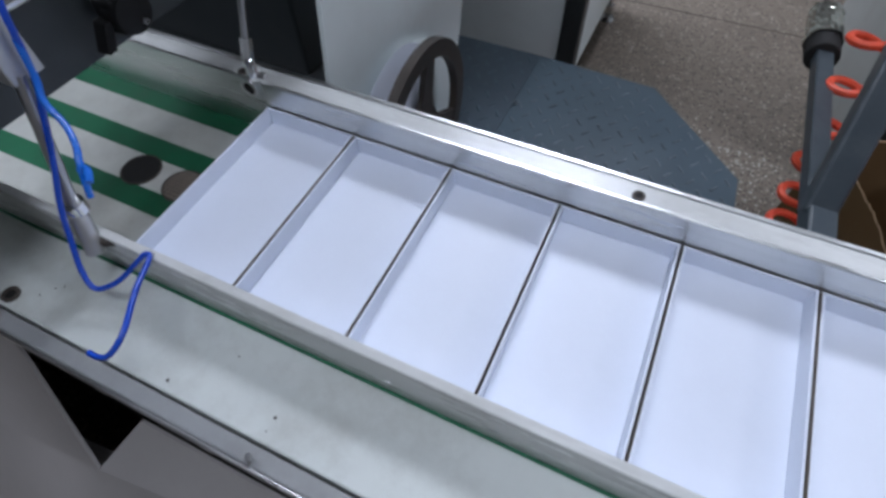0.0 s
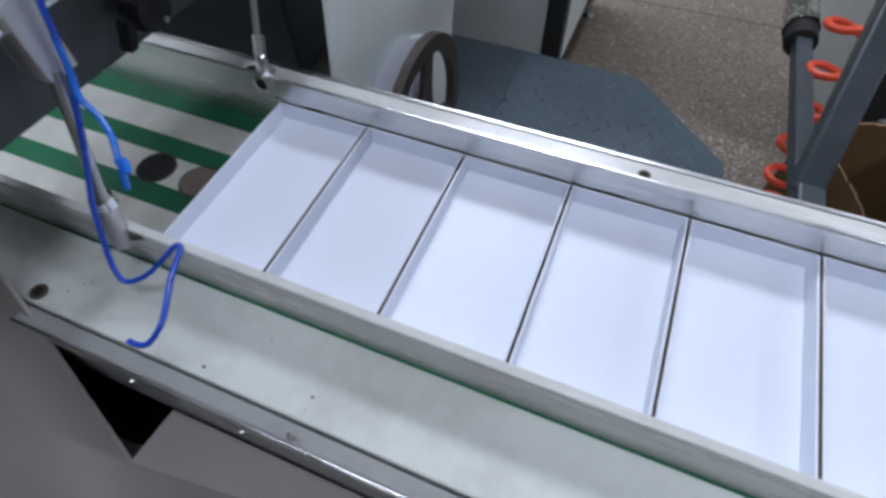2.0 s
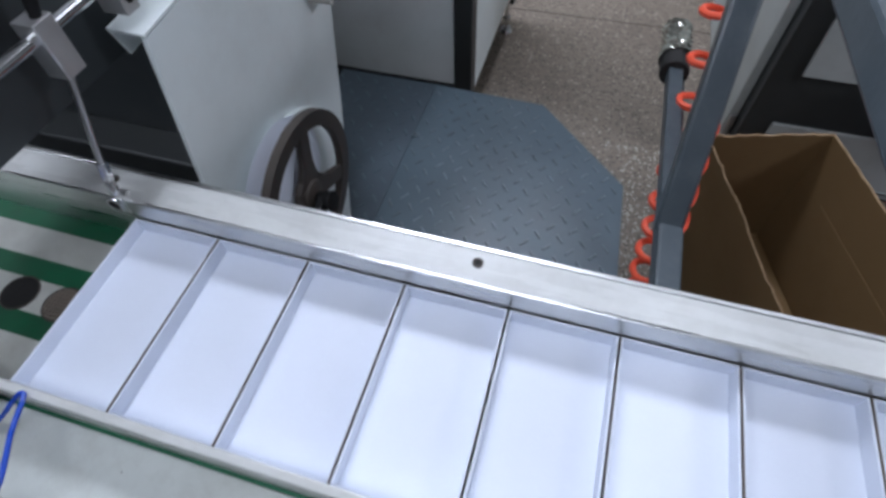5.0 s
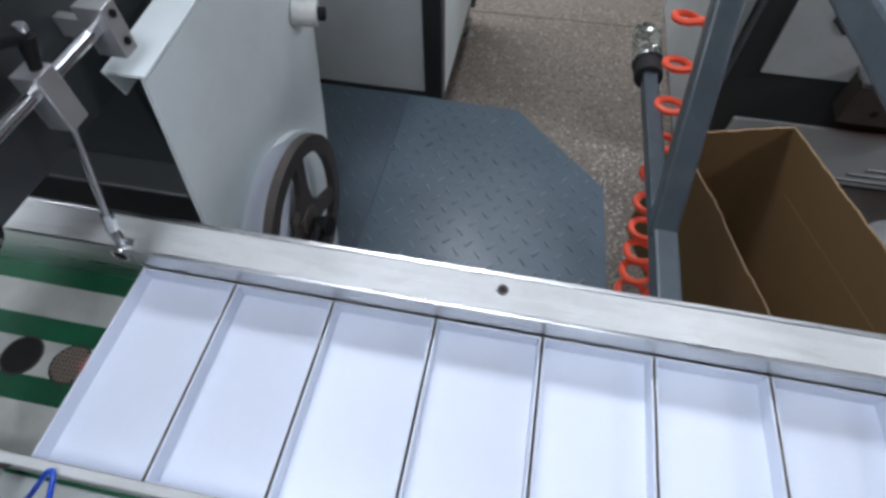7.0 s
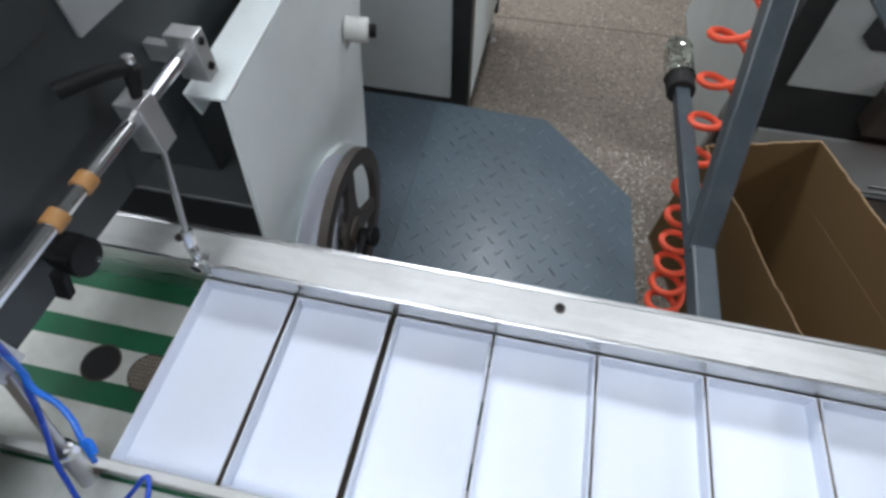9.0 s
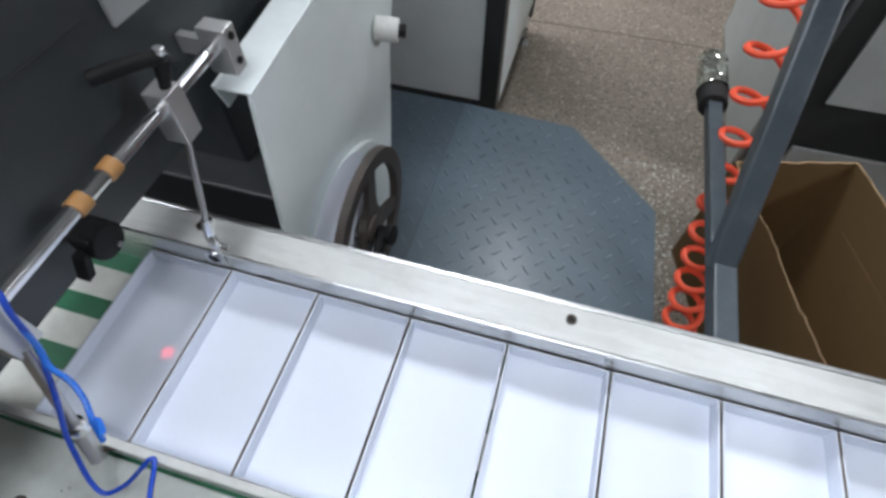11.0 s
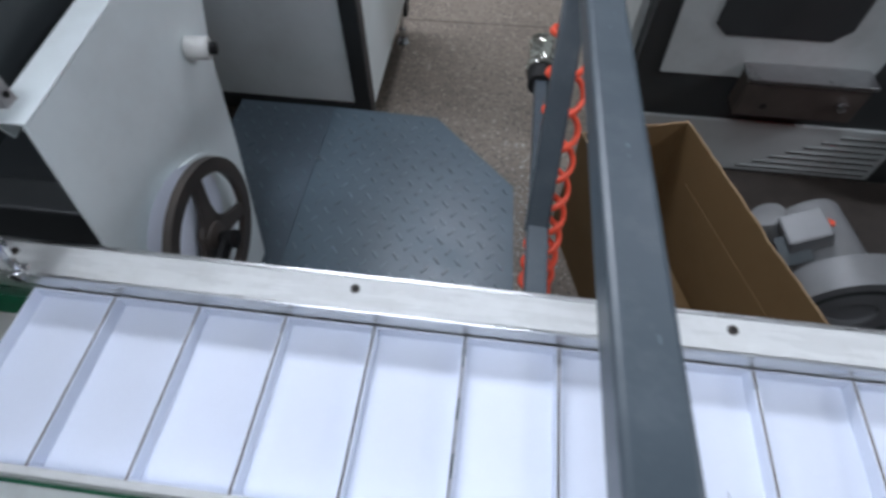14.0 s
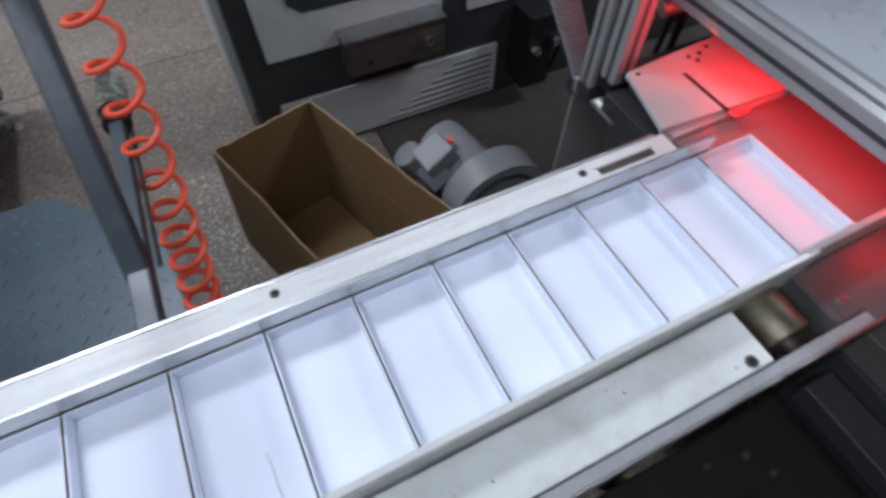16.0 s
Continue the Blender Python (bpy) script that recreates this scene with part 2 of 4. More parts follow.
M = {
    "board_white": material("white_coated_board", (0.775, 0.82, 0.915), rough=0.42, vary=0.03, scale=14, bump=0.04, bump_scale=300, random_tone=0.05),
    "paper": material("crumpled_paper", (0.62, 0.58, 0.50), rough=0.7, vary=0.1, scale=20),
    "board_raw": material("raw_greyboard", (0.27, 0.225, 0.18), rough=0.85, vary=0.2, scale=40, bump=0.2, bump_scale=350),
    "thread": material("dark_thread", (0.06, 0.06, 0.065), rough=0.8, vary=0.3),
    "aluminium": material("brushed_aluminium", (0.70, 0.71, 0.70), rough=0.3, metal=1.0, vary=0.1, scale=7, bump=0.06, bump_scale=60, stretch=(1, 14, 14), dirt=(0.35, 0.34, 0.31), dirt_scale=9, dirt_amount=0.3),
    "rail_top": material("pale_lacquered_rail", (0.66, 0.67, 0.65), rough=0.27, vary=0.08, scale=6, bump=0.05, bump_scale=80, stretch=(1, 8, 8), dirt=(0.4, 0.39, 0.34), dirt_scale=12, dirt_amount=0.3),
    "cover": material("grey_white_cover_paint", (0.68, 0.715, 0.68), rough=0.38, vary=0.1, scale=5, bump=0.06, bump_scale=160, dirt=(0.3, 0.29, 0.24), dirt_scale=7, dirt_amount=0.45),
    "skirt": material("grey_frame_paint", (0.33, 0.34, 0.34), rough=0.45, vary=0.15, scale=8, bump=0.1, bump_scale=140, dirt=(0.15, 0.14, 0.13), dirt_scale=9, dirt_amount=0.4),
    "apron": material("grey_sheet_paint", (0.35, 0.33, 0.315), rough=0.5, vary=0.1, scale=3, bump=0.05, bump_scale=150, dirt=(0.25, 0.23, 0.215), dirt_scale=4, dirt_amount=0.4),
    "belt_white": material("belt_off_white", (0.62, 0.63, 0.58), rough=0.6, vary=0.12, scale=11, bump=0.12, bump_scale=400, dirt=(0.4, 0.39, 0.34), dirt_scale=15, dirt_amount=0.5),
    "belt_green": material("belt_green", (0.012, 0.14, 0.062), rough=0.5, vary=0.3, scale=14, bump=0.12, bump_scale=400, dirt=(0.03, 0.09, 0.05), dirt_scale=18, dirt_amount=0.5),
    "machine_white": material("machine_white_paint", (0.82, 0.88, 0.87), rough=0.42, vary=0.06, scale=3, bump=0.07, bump_scale=220, dirt=(0.5, 0.5, 0.46), dirt_scale=5, dirt_amount=0.2),
    # machine_white's recipe, darkened to offset lamp light too strong on the far machine
    "panel_white": material("dimmed_panel_paint", (0.46, 0.49, 0.47), rough=0.42, vary=0.08, scale=3, bump=0.07, bump_scale=220, dirt=(0.28, 0.28, 0.26), dirt_scale=5, dirt_amount=0.4),
    # bracket and shelf colour, darkened to cut the white light falling there
    "slide_steel": material("dimmed_bracket_plate", (0.10, 0.097, 0.094), rough=0.34, vary=0.15, scale=9, bump=0.06, bump_scale=120, dirt=(0.12, 0.11, 0.10), dirt_scale=12, dirt_amount=0.4),
    "machine_dark": material("machine_dark_paint", (0.033, 0.036, 0.036), rough=0.42, vary=0.2, scale=4, bump=0.1, bump_scale=220, dirt=(0.05, 0.05, 0.048), dirt_scale=6, dirt_amount=0.4),
    "bridge_grey": material("bridge_grey_paint", (0.038, 0.044, 0.046), rough=0.38, vary=0.12, scale=4, bump=0.08, bump_scale=220, dirt=(0.075, 0.075, 0.072), dirt_scale=6, dirt_amount=0.3),
    "machine_grey": material("machine_grey_paint", (0.16, 0.185, 0.195), rough=0.4, vary=0.1, scale=4, bump=0.08, bump_scale=220, dirt=(0.12, 0.12, 0.12), dirt_scale=6, dirt_amount=0.4),
    "tube_grey": material("stand_blue_grey_paint", (0.062, 0.080, 0.093), rough=0.33, vary=0.14, scale=6, bump=0.1, bump_scale=120, dirt=(0.15, 0.175, 0.19), dirt_scale=22, dirt_amount=0.3),
    "tread": material("tread_blue_grey_paint", (0.088, 0.127, 0.155), rough=0.36, vary=0.18, scale=5, bump=0.1, bump_scale=160, dirt=(0.105, 0.14, 0.165), dirt_scale=6, dirt_amount=0.4),
    "tread_dark": material("tread_dark_paint", (0.078, 0.106, 0.130), rough=0.42, vary=0.15, scale=5, bump=0.1, bump_scale=160),
    "tread_worn": material("tread_worn_paint", (0.15, 0.19, 0.215), rough=0.4, metal=0.0, vary=0.6, scale=12),
    "black": material("black_plastic", (0.010, 0.010, 0.010), rough=0.6, spec=0.25, vary=0.2, scale=20, bump=0.1, bump_scale=250),
    "rubber": material("black_foam", (0.018, 0.017, 0.016), rough=0.75, vary=0.3, scale=30, bump=0.4, bump_scale=180),
    # near-black that stands for the shade in holes, gaps and recesses
    "void": material("recess_shade_black", (0.009, 0.008, 0.0068), rough=0.8, vary=0.3, scale=5),
    "chrome": material("chrome", (0.78, 0.79, 0.80), rough=0.12, metal=1.0, vary=0.08, scale=10),
    "steel": material("machined_steel", (0.52, 0.52, 0.52), rough=0.33, metal=1.0, vary=0.15, scale=20, bump=0.08, bump_scale=200),
    "roller_steel": material("oily_roller_steel", (0.20, 0.18, 0.125), rough=0.45, metal=0.8, vary=0.3, scale=14, bump=0.1, bump_scale=90, stretch=(1, 6, 1)),
    "alloy": material("cast_alloy", (0.60, 0.60, 0.59), rough=0.42, metal=0.75, vary=0.1, scale=20, bump=0.12, bump_scale=200),
    "brass": material("amber_bush", (0.46, 0.235, 0.08), rough=0.42, vary=0.2, scale=30),
    "iron": material("brown_black_iron", (0.075, 0.062, 0.052), rough=0.5, metal=0.2, vary=0.25, scale=15, bump=0.15, bump_scale=200),
    "nylon": material("white_nylon", (0.72, 0.72, 0.68), rough=0.5, vary=0.05, scale=20, dirt=(0.4, 0.37, 0.32), dirt_scale=30, dirt_amount=0.4),
    "blue": material("blue_air_tube", (0.012, 0.075, 0.55), rough=0.3, vary=0.1, scale=20, coat=0.3),
    "blue_light": material("pale_blue_air_tube", (0.02, 0.17, 0.72), rough=0.3, vary=0.1, scale=20, coat=0.3),
    "orange": material("orange_coil_tube", (1.0, 0.12, 0.05), rough=0.5, vary=0.08, scale=20, coat=0.0),
    "cardboard": material("cardboard", (0.165, 0.098, 0.036), rough=0.85, vary=0.07, scale=5, bump=0.06, bump_scale=160, dirt=(0.115, 0.066, 0.022), dirt_scale=5, dirt_amount=0.4),
    "cardboard_edge": material("torn_cardboard_edge", (0.33, 0.22, 0.12), rough=0.9, vary=0.3, scale=60, bump=0.3, bump_scale=300),
    "motor": material("motor_grey_paint", (0.22, 0.222, 0.222), rough=0.45, vary=0.12, scale=10, bump=0.12, bump_scale=150, dirt=(0.25, 0.24, 0.22), dirt_scale=14, dirt_amount=0.4),
    "foil": material("crinkled_film", (0.66, 0.66, 0.58), rough=0.1, metal=0.9, vary=0.6, scale=45, bump=1.0, bump_scale=70),
    "hood_panel": material("pale_hood_panel", (0.38, 0.40, 0.42), rough=0.3, vary=0.05, scale=3),
    "profile": material("anodised_profile", (0.17, 0.168, 0.155), rough=0.42, metal=0.5, vary=0.1, scale=8, stretch=(1, 8, 1)),
    "hood_profile": material("bright_anodised_profile", (0.33, 0.335, 0.33), rough=0.4, metal=0.3, vary=0.08, scale=8, stretch=(8, 1, 1)),
    "bed_plate": material("white_bed_plate", (0.44, 0.45, 0.44), rough=0.4, vary=0.06, scale=8, dirt=(0.4, 0.39, 0.36), dirt_scale=20, dirt_amount=0.3),
    # base darkened for the white light that the hood keeps off
    "discharge_plate": material("dimmed_discharge_plate", (0.15, 0.15, 0.147), rough=0.38, vary=0.12, scale=8, dirt=(0.16, 0.155, 0.15), dirt_scale=14, dirt_amount=0.4),
    "wall": material("hall_wall_plaster", (0.50, 0.51, 0.50), rough=0.8, vary=0.12, scale=1.2, bump=0.1, bump_scale=60, dirt=(0.3, 0.3, 0.29), dirt_scale=1.1, dirt_amount=0.4),
    "ceiling": material("hall_ceiling_paint", (0.55, 0.56, 0.56), rough=0.9, vary=0.1, scale=1.0),
    "diffuser": emitter("lamp_diffuser", (0.93, 0.97, 1.0), 2.0),
    "red_glow": emitter("red_lamp_lens", (1.0, 0.02, 0.02), 6.0),
    "joint": material("dark_joint_filler", (0.11, 0.09, 0.072), rough=0.8, vary=0.4, scale=12),
    "floor": terrazzo(),
}


# ---- mesh tools ----
def mesh_object(name, bm, mat, parent=None, label="", smooth=False):
    bmesh.ops.recalc_face_normals(bm, faces=bm.faces)
    data = bpy.data.meshes.new(name)
    bm.to_mesh(data)
    bm.free()
    for m in (mat if isinstance(mat, (list, tuple)) else [mat]):
        data.materials.append(m if not isinstance(m, str) else M[m])
    if smooth:
        for p in data.polygons:
            p.use_smooth = True
        data.set_sharp_from_angle(angle=radians(38))
    ob = new(name, data)
    ob.parent = parent
    if label:
        ob["label"] = label
    return ob


def part(name, bm, mat, parent, label="", smooth=False):
    return mesh_object(name, bm, mat, parent, label, smooth)


def thing(name, label, category, group="", kind=""):
    return tagged(new(name), label, category, group, kind)


def box(lo, hi, bevel=0.0, bm=None):
    bm = bm or bmesh.new()
    got = bmesh.ops.create_cube(bm, size=1)["verts"]
    for v in got:
        v.co = Vector([(a + b) / 2 + c * (b - a) for a, b, c in zip(lo, hi, v.co)])
    if bevel:
        edges = list({e for v in got for e in v.link_edges})
        bmesh.ops.bevel(bm, geom=edges, offset=bevel, segments=2, affect="EDGES", profile=0.5)
    return bm


def turned(bm, m):
    bmesh.ops.transform(bm, matrix=m, verts=bm.verts)
    return bm


def rod(a, b, r, r2=None, sides=20, bm=None, bevel=0.0):
    """A round bar from a to b."""
    bm = bm or bmesh.new()
    a, b = Vector(a), Vector(b)
    got = bmesh.ops.create_cone(bm, cap_ends=True, segments=sides, radius1=r, radius2=r if r2 is None else r2, depth=(b - a).length)["verts"]
    m = Matrix.Translation((a + b) / 2) @ (b - a).to_track_quat("Z", "Y").to_matrix().to_4x4()
    if bevel:
        rims = [e for e in {e for v in got for e in v.link_edges} if len(e.link_faces) == 2 and any(len(f.verts) > 4 for f in e.link_faces)]
        got = list({v for f in bmesh.ops.bevel(bm, geom=rims, offset=bevel, segments=2, affect="EDGES", profile=0.5)["faces"] for v in f.verts} | {v for v in got if v.is_valid})
    bmesh.ops.transform(bm, matrix=m, verts=got)
    return bm


def beam_bar(a, b, w, h, bevel=0.003, up=(0, 0, 1)):
    """A square tube from a to b, w across and h along up."""
    a, b = Vector(a), Vector(b)
    ahead = (b - a).normalized()
    side = ahead.cross(Vector(up)).normalized()
    over = side.cross(ahead)
    bm = box((-w / 2, 0, -h / 2), (w / 2, (b - a).length, h / 2), bevel)
    m = Matrix((side, ahead, over)).transposed().to_4x4()
    m.translation = a
    return turned(bm, m)


def prism(points, axis, lo, hi, bevel=0.0):
    """A flat outline drawn out along an axis; the points are the other two coordinates in order."""
    bm = bmesh.new()
    rest = [n for n in range(3) if n != axis]
    rings = []
    for level in (lo, hi):
        ring = []
        for p in points:
            co = [0, 0, 0]
            co[axis], co[rest[0]], co[rest[1]] = level, p[0], p[1]
            ring.append(bm.verts.new(co))
        rings.append(ring)
    bm.faces.new(rings[0])
    bm.faces.new(rings[1][::-1])
    n = len(points)
    for i in range(n):
        bm.faces.new((rings[0][i], rings[1][i], rings[1][(i + 1) % n], rings[0][(i + 1) % n]))
    if bevel:
        bmesh.ops.bevel(bm, geom=list(bm.edges), offset=bevel, segments=1, affect="EDGES")
    return bm


def smooth_path(points, steps=8):
    """Catmull-Rom through the points."""
    pts = [Vector(p) for p in points]
    pts = [pts[0] * 2 - pts[1], *pts, pts[-1] * 2 - pts[-2]]
    out = []
    for i in range(1, len(pts) - 2):
        a, b, c, d = pts[i - 1 : i + 3]
        for k in range(steps):
            t = k / steps
            out.append(0.5 * (2 * b + (c - a) * t + (2 * a - 5 * b + 4 * c - d) * t * t + (3 * b - a - 3 * c + d) * t**3))
    return out + [pts[-2]]


def tube(points, r, sides=8, bm=None):
    """A round tube along a polyline."""
    bm = bm or bmesh.new()
    pts = [Vector(p) for p in points]
    ahead = (pts[1] - pts[0]).normalized()
    side = ahead.orthogonal().normalized()
    rings = []
    for i, p in enumerate(pts):
        way = (pts[min(i + 1, len(pts) - 1)] - pts[max(i - 1, 0)]).normalized()
        side = (side - way * side.dot(way)).normalized()
        over = way.cross(side)
        rings.append([bm.verts.new(p + r * (side * math.cos(2 * math.pi * k / sides) + over * math.sin(2 * math.pi * k / sides))) for k in range(sides)])
    for a, b in zip(rings, rings[1:]):
        for k in range(sides):
            bm.faces.new((a[k], a[(k + 1) % sides], b[(k + 1) % sides], b[k]))
    bm.faces.new(rings[0][::-1])
    bm.faces.new(rings[-1])
    return bm


def ring_disc(centre, axis, outer, inner, depth, sides=48):
    """A flat ring round an axis (0 x, 1 y, 2 z)."""
    bm = bmesh.new()
    rest = [n for n in range(3) if n != axis]
    loops = []
    for r, d in ((outer, -depth / 2), (outer, depth / 2), (inner, depth / 2), (inner, -depth / 2)):
        loop = []
        for k in range(sides):
            co = list(centre)
            co[axis] += d
            co[rest[0]] += r * math.cos(2 * math.pi * k / sides)
            co[rest[1]] += r * math.sin(2 * math.pi * k / sides)
            loop.append(bm.verts.new(co))
        loops.append(loop)
    for a, b in zip(loops, loops[1:] + loops[:1]):
        for k in range(sides):
            bm.faces.new((a[k], a[(k + 1) % sides], b[(k + 1) % sides], b[k]))
    bmesh.ops.bevel(bm, geom=[e for e in bm.edges if abs(e.calc_face_angle(0)) > 1], offset=min(depth, outer - inner) * 0.18, segments=2, affect="EDGES")
    return bm


def screw(at, axis, r, parent, name="bolt", mat="steel"):
    """A socket-head bolt standing 2 mm proud with a recessed hexagon."""
    a, b = Vector(at), Vector(at) + Vector(axis) * 0.0025
    bm = rod(a - Vector(axis) * 0.002, b, r, sides=20, bevel=0.0006)
    ob = part(name, bm, mat, parent, smooth=True)
    part("socket", rod(b - Vector(axis) * 0.001, b + Vector(axis) * 0.0004, r * 0.5, sides=6), "void", ob)
    return ob


def countersunk(at, r, parent):
    """A dark countersunk screw set in a flat top."""
    ob = part("screw", ring_disc((at[0], at[1], at[2] + 0.0008), 2, r, r * 0.62, 0.002, 24), "iron", parent, smooth=True)
    part("socket", rod((at[0], at[1], at[2] - 0.002), (at[0], at[1], at[2] + 0.0009), r * 0.66, sides=12), "void", ob)
    return ob


# ---- the hall ----
tagged(mesh_object("floor", box((-5, -4, -0.1), (7, 7, 0)), "floor"), "brown-grey speckled terrazzo factory floor", "floor", kind="structure")
tagged(mesh_object("floor_joint", prism([(-0.6, 1.992), (0.4, 2.003), (2.4, 2.040), (2.4, 2.046), (0.4, 2.009), (-0.6, 1.998)], 2, 0.0003, 0.0012), "joint"), "dark filled joint across the terrazzo floor", "floor joint", kind="structure")
tagged(mesh_object("ceiling", box((-5, -4, 3.2), (7, 7, 3.3)), "ceiling"), "pale painted hall ceiling", "ceiling", kind="structure")
for wall_name, lo, hi in (("wall_west", (-5.1, -4, 0), (-5, 7, 3.2)), ("wall_east", (7, -4, 0), (7.1, 7, 3.2)), ("wall_south", (-5, -4.1, 0), (7, -4, 3.2)), ("wall_north", (-5, 7, 0), (7, 7.1, 3.2))):
    tagged(mesh_object(wall_name, box(lo, hi), "wall"), "pale grey plastered hall wall", "wall", kind="structure")
for lx, ly, watts in LAMP_ROWS:
    lamp = thing("ceiling_light", "unseen white ceiling light with a pale tube diffuser", "ceiling light", "hall ceiling lights")
    part("housing", box((lx - 0.63, ly - 0.36, LAMP_Z), (lx + 0.63, ly + 0.36, LAMP_Z + 0.04), 0.006), "machine_white", lamp)
    part("diffuser", box((lx - 0.6, ly - 0.33, LAMP_Z - 0.02), (lx + 0.6, ly + 0.33, LAMP_Z - 0.001), 0.004), "diffuser", lamp)

# ---- conveyor ----
TOP, BELT, PITCH = 0.91, 0.872, 0.107
END = 1.49


def build_conveyor():
    con = thing("conveyor", "long belt conveyor with aluminium guide rails and a green-striped white belt", "conveyor")
    belt = part("belt", box((-3.2, -0.198, BELT - 0.004), (1.492, -0.0005, BELT - 0.0006)), "belt_white", con, "off-white rubber belt with green stripes")
    for y in (-0.0110, -0.0745, -0.1370):
        part("stripe", box((-3.2, y - 0.0125, BELT - 0.003), (1.4915, y + 0.0125, BELT)), "belt_green", belt, "dark green belt stripe")
    for x in (-0.042, -0.098):
        hole = part("suction_hole", ring_disc((x, -0.1065, BELT + 0.0002), 2, 0.0215, 0.0195, 0.0012, 32), "iron", belt)
        # flush disc, dark in place of the hole's shaded depth
        part("hole_floor", rod((x, -0.1065, BELT - 0.02), (x, -0.1065, BELT + 0.0006), 0.0198, sides=32), "rubber" if x < -0.07 else "iron", hole)
        if x > -0.07:
            wires = bmesh.new()
            for n in range(-4, 5):
                half = math.sqrt(0.0195 ** 2 - (n * 0.0042) ** 2)
                box((x + n * 0.0042 - 0.0009, -0.1065 - half, BELT + 0.0006), (x + n * 0.0042 + 0.0009, -0.1065 + half, BELT + 0.0011), bm=wires)
                box((x - half, -0.1065 + n * 0.0042 - 0.0009, BELT + 0.0008), (x + half, -0.1065 + n * 0.0042 + 0.0009, BELT + 0.0013), bm=wires)
            part("mesh_insert", wires, "board_raw", hole, "brown wire-mesh insert")
    part("bed", box((-3.2, -0.2, BELT - 0.03), (1.47, -0.0005, BELT - 0.006)), "skirt", con)
    # far guide rail and the flat frame behind it
    rail = part("far_guide_rail", box((-0.0005, 0.0, BELT - 0.03), (END, 0.0045, 0.9373), 0.0012), "aluminium", con, "polished aluminium guide rail")
    left = part("far_guide_plate", box((-3.2, 0.0, BELT - 0.03), (-0.002, 0.0035, 0.9385), 0.0008), "aluminium", con, "dull aluminium guide plate with a bored hole")
    part("bored_hole", ring_disc((-0.016, -0.0003, 0.927), 1, 0.0095, 0.0068, 0.003, 28), "chrome", left, smooth=True)
    part("hole_floor", rod((-0.016, -0.0012, 0.927), (-0.016, 0.002, 0.927), 0.007, sides=24), "void", left)
    frame = part("far_frame", box((-3.2, 0.006, 0.80), (1.47, 0.0715, 0.8895), 0.0015), "rail_top", con, "pale lacquered frame top")
    part("edge_strip", box((-3.2, 0.0718, 0.80), (1.455, 0.0775, 0.8905), 0.0012), "aluminium", frame, "bright bare edge strip")
    for x in (-0.081, 0.383, 0.847, 1.308):
        countersunk((x, 0.055, 0.8895), 0.0062, frame)
    part("slot", box((1.332, 0.040, 0.888), (1.432, 0.053, 0.8900)), "iron", frame, "rust-brown slot")
    part("slot_rim", box((1.325, 0.0545, 0.8895), (1.437, 0.0585, 0.8915), 0.0008), "rail_top", frame)
    # near guide rail, cover and side
    near = part("near_guide_rail", box((-3.2, -0.2085, BELT - 0.02), (END - 0.02, -0.2003, 0.9306), 0.0013), "rail_top", con, "pale aluminium guide rail")
    rng = random.Random(4)
    for n in range(26):
        x, z, l = rng.uniform(-0.1, 1.4), rng.uniform(0.892, 0.926), rng.uniform(0.002, 0.009)
        part("scuff", box((x, -0.20885, z), (x + l, -0.2084, z + rng.uniform(0.0006, 0.0016))), "skirt" if n % 3 else "chrome", near)
    cover = part("cover_plate", box((-3.2, -0.284, 0.862), (1.345, -0.2125, 0.886), 0.002), "cover", con, "grey-white painted cover plate")
    part("belt_edge", box((-3.2, -0.2122, 0.862), (0.62, -0.2088, 0.8815)), "belt_green", con, "thin green belt edge")
    for n in range(14):
        x, y, r = rng.uniform(-0.1, 1.3), rng.uniform(-0.279, -0.216), rng.uniform(0.0006, 0.0016)
        part("speck", rod((x, y, 0.8855), (x, y, 0.8862), r, sides=7), "iron", cover)
    for x in (-0.0785, 1.318):
        countersunk((x, -0.2735, 0.886), 0.0078, cover)
    side = part("side_frame", box((-0.085, -0.3005, 0.775), (1.53, -0.2855, 0.8825), 0.002), "skirt", con, "grey painted side frame")
    part("side_edge", box((-0.085, -0.3035, 0.868), (1.53, -0.3008, 0.8835), 0.0008), "steel", side)
    for x in (0.02, 0.135, 0.30, 0.62, 0.95, 1.36):
        screw((x, -0.3006, 0.838), (0, -1, 0), 0.006, side)
    part("cotter", tube([(0.187, -0.294, 0.882), (0.192, -0.297, 0.889), (0.198, -0.299, 0.896)], 0.0016, 6), "steel", side)
    # end roller and its bracket
    roller = part("end_roller", rod((1.405, -0.268, 0.850), (1.405, -0.207, 0.850), 0.036, sides=40, bevel=0.003), "roller_steel", con, "worn steel end roller", smooth=True)
    part("shaft", rod((1.405, -0.284, 0.850), (1.405, -0.262, 0.850), 0.011, sides=20), "iron", roller, smooth=True)
    part("end_bracket", box((1.452, -0.284, 0.845), (1.56, -0.207, 0.884), 0.002), "slide_steel", con, "white end bracket in a colour darkened for weak light")
    for x in (1.478, 1.488):
        screw((x, -0.262, 0.884), (0, 0, 1), 0.004, con)
    # legs
    for x in (-2.6, -0.8, 0.85, 1.40):
        for y in (-0.26, 0.045):
            leg = part("leg", box((x - 0.02, y - 0.02, 0.012), (x + 0.02, y + 0.02, 0.80), 0.003), "machine_dark", con)
            part("foot", rod((x, y, 0), (x, y, 0.014), 0.03, sides=20), "rubber", leg)
    return con


conveyor = build_conveyor()

# sheet-metal apron on the operator's side, with a cut notch
apron = thing("machine_apron", "grey painted sheet-metal apron with a notch below the conveyor", "machine cover")
slope = 0.52


def apron_y(z):
    return -0.292 - (0.887 - z) * slope


bm = bmesh.new()
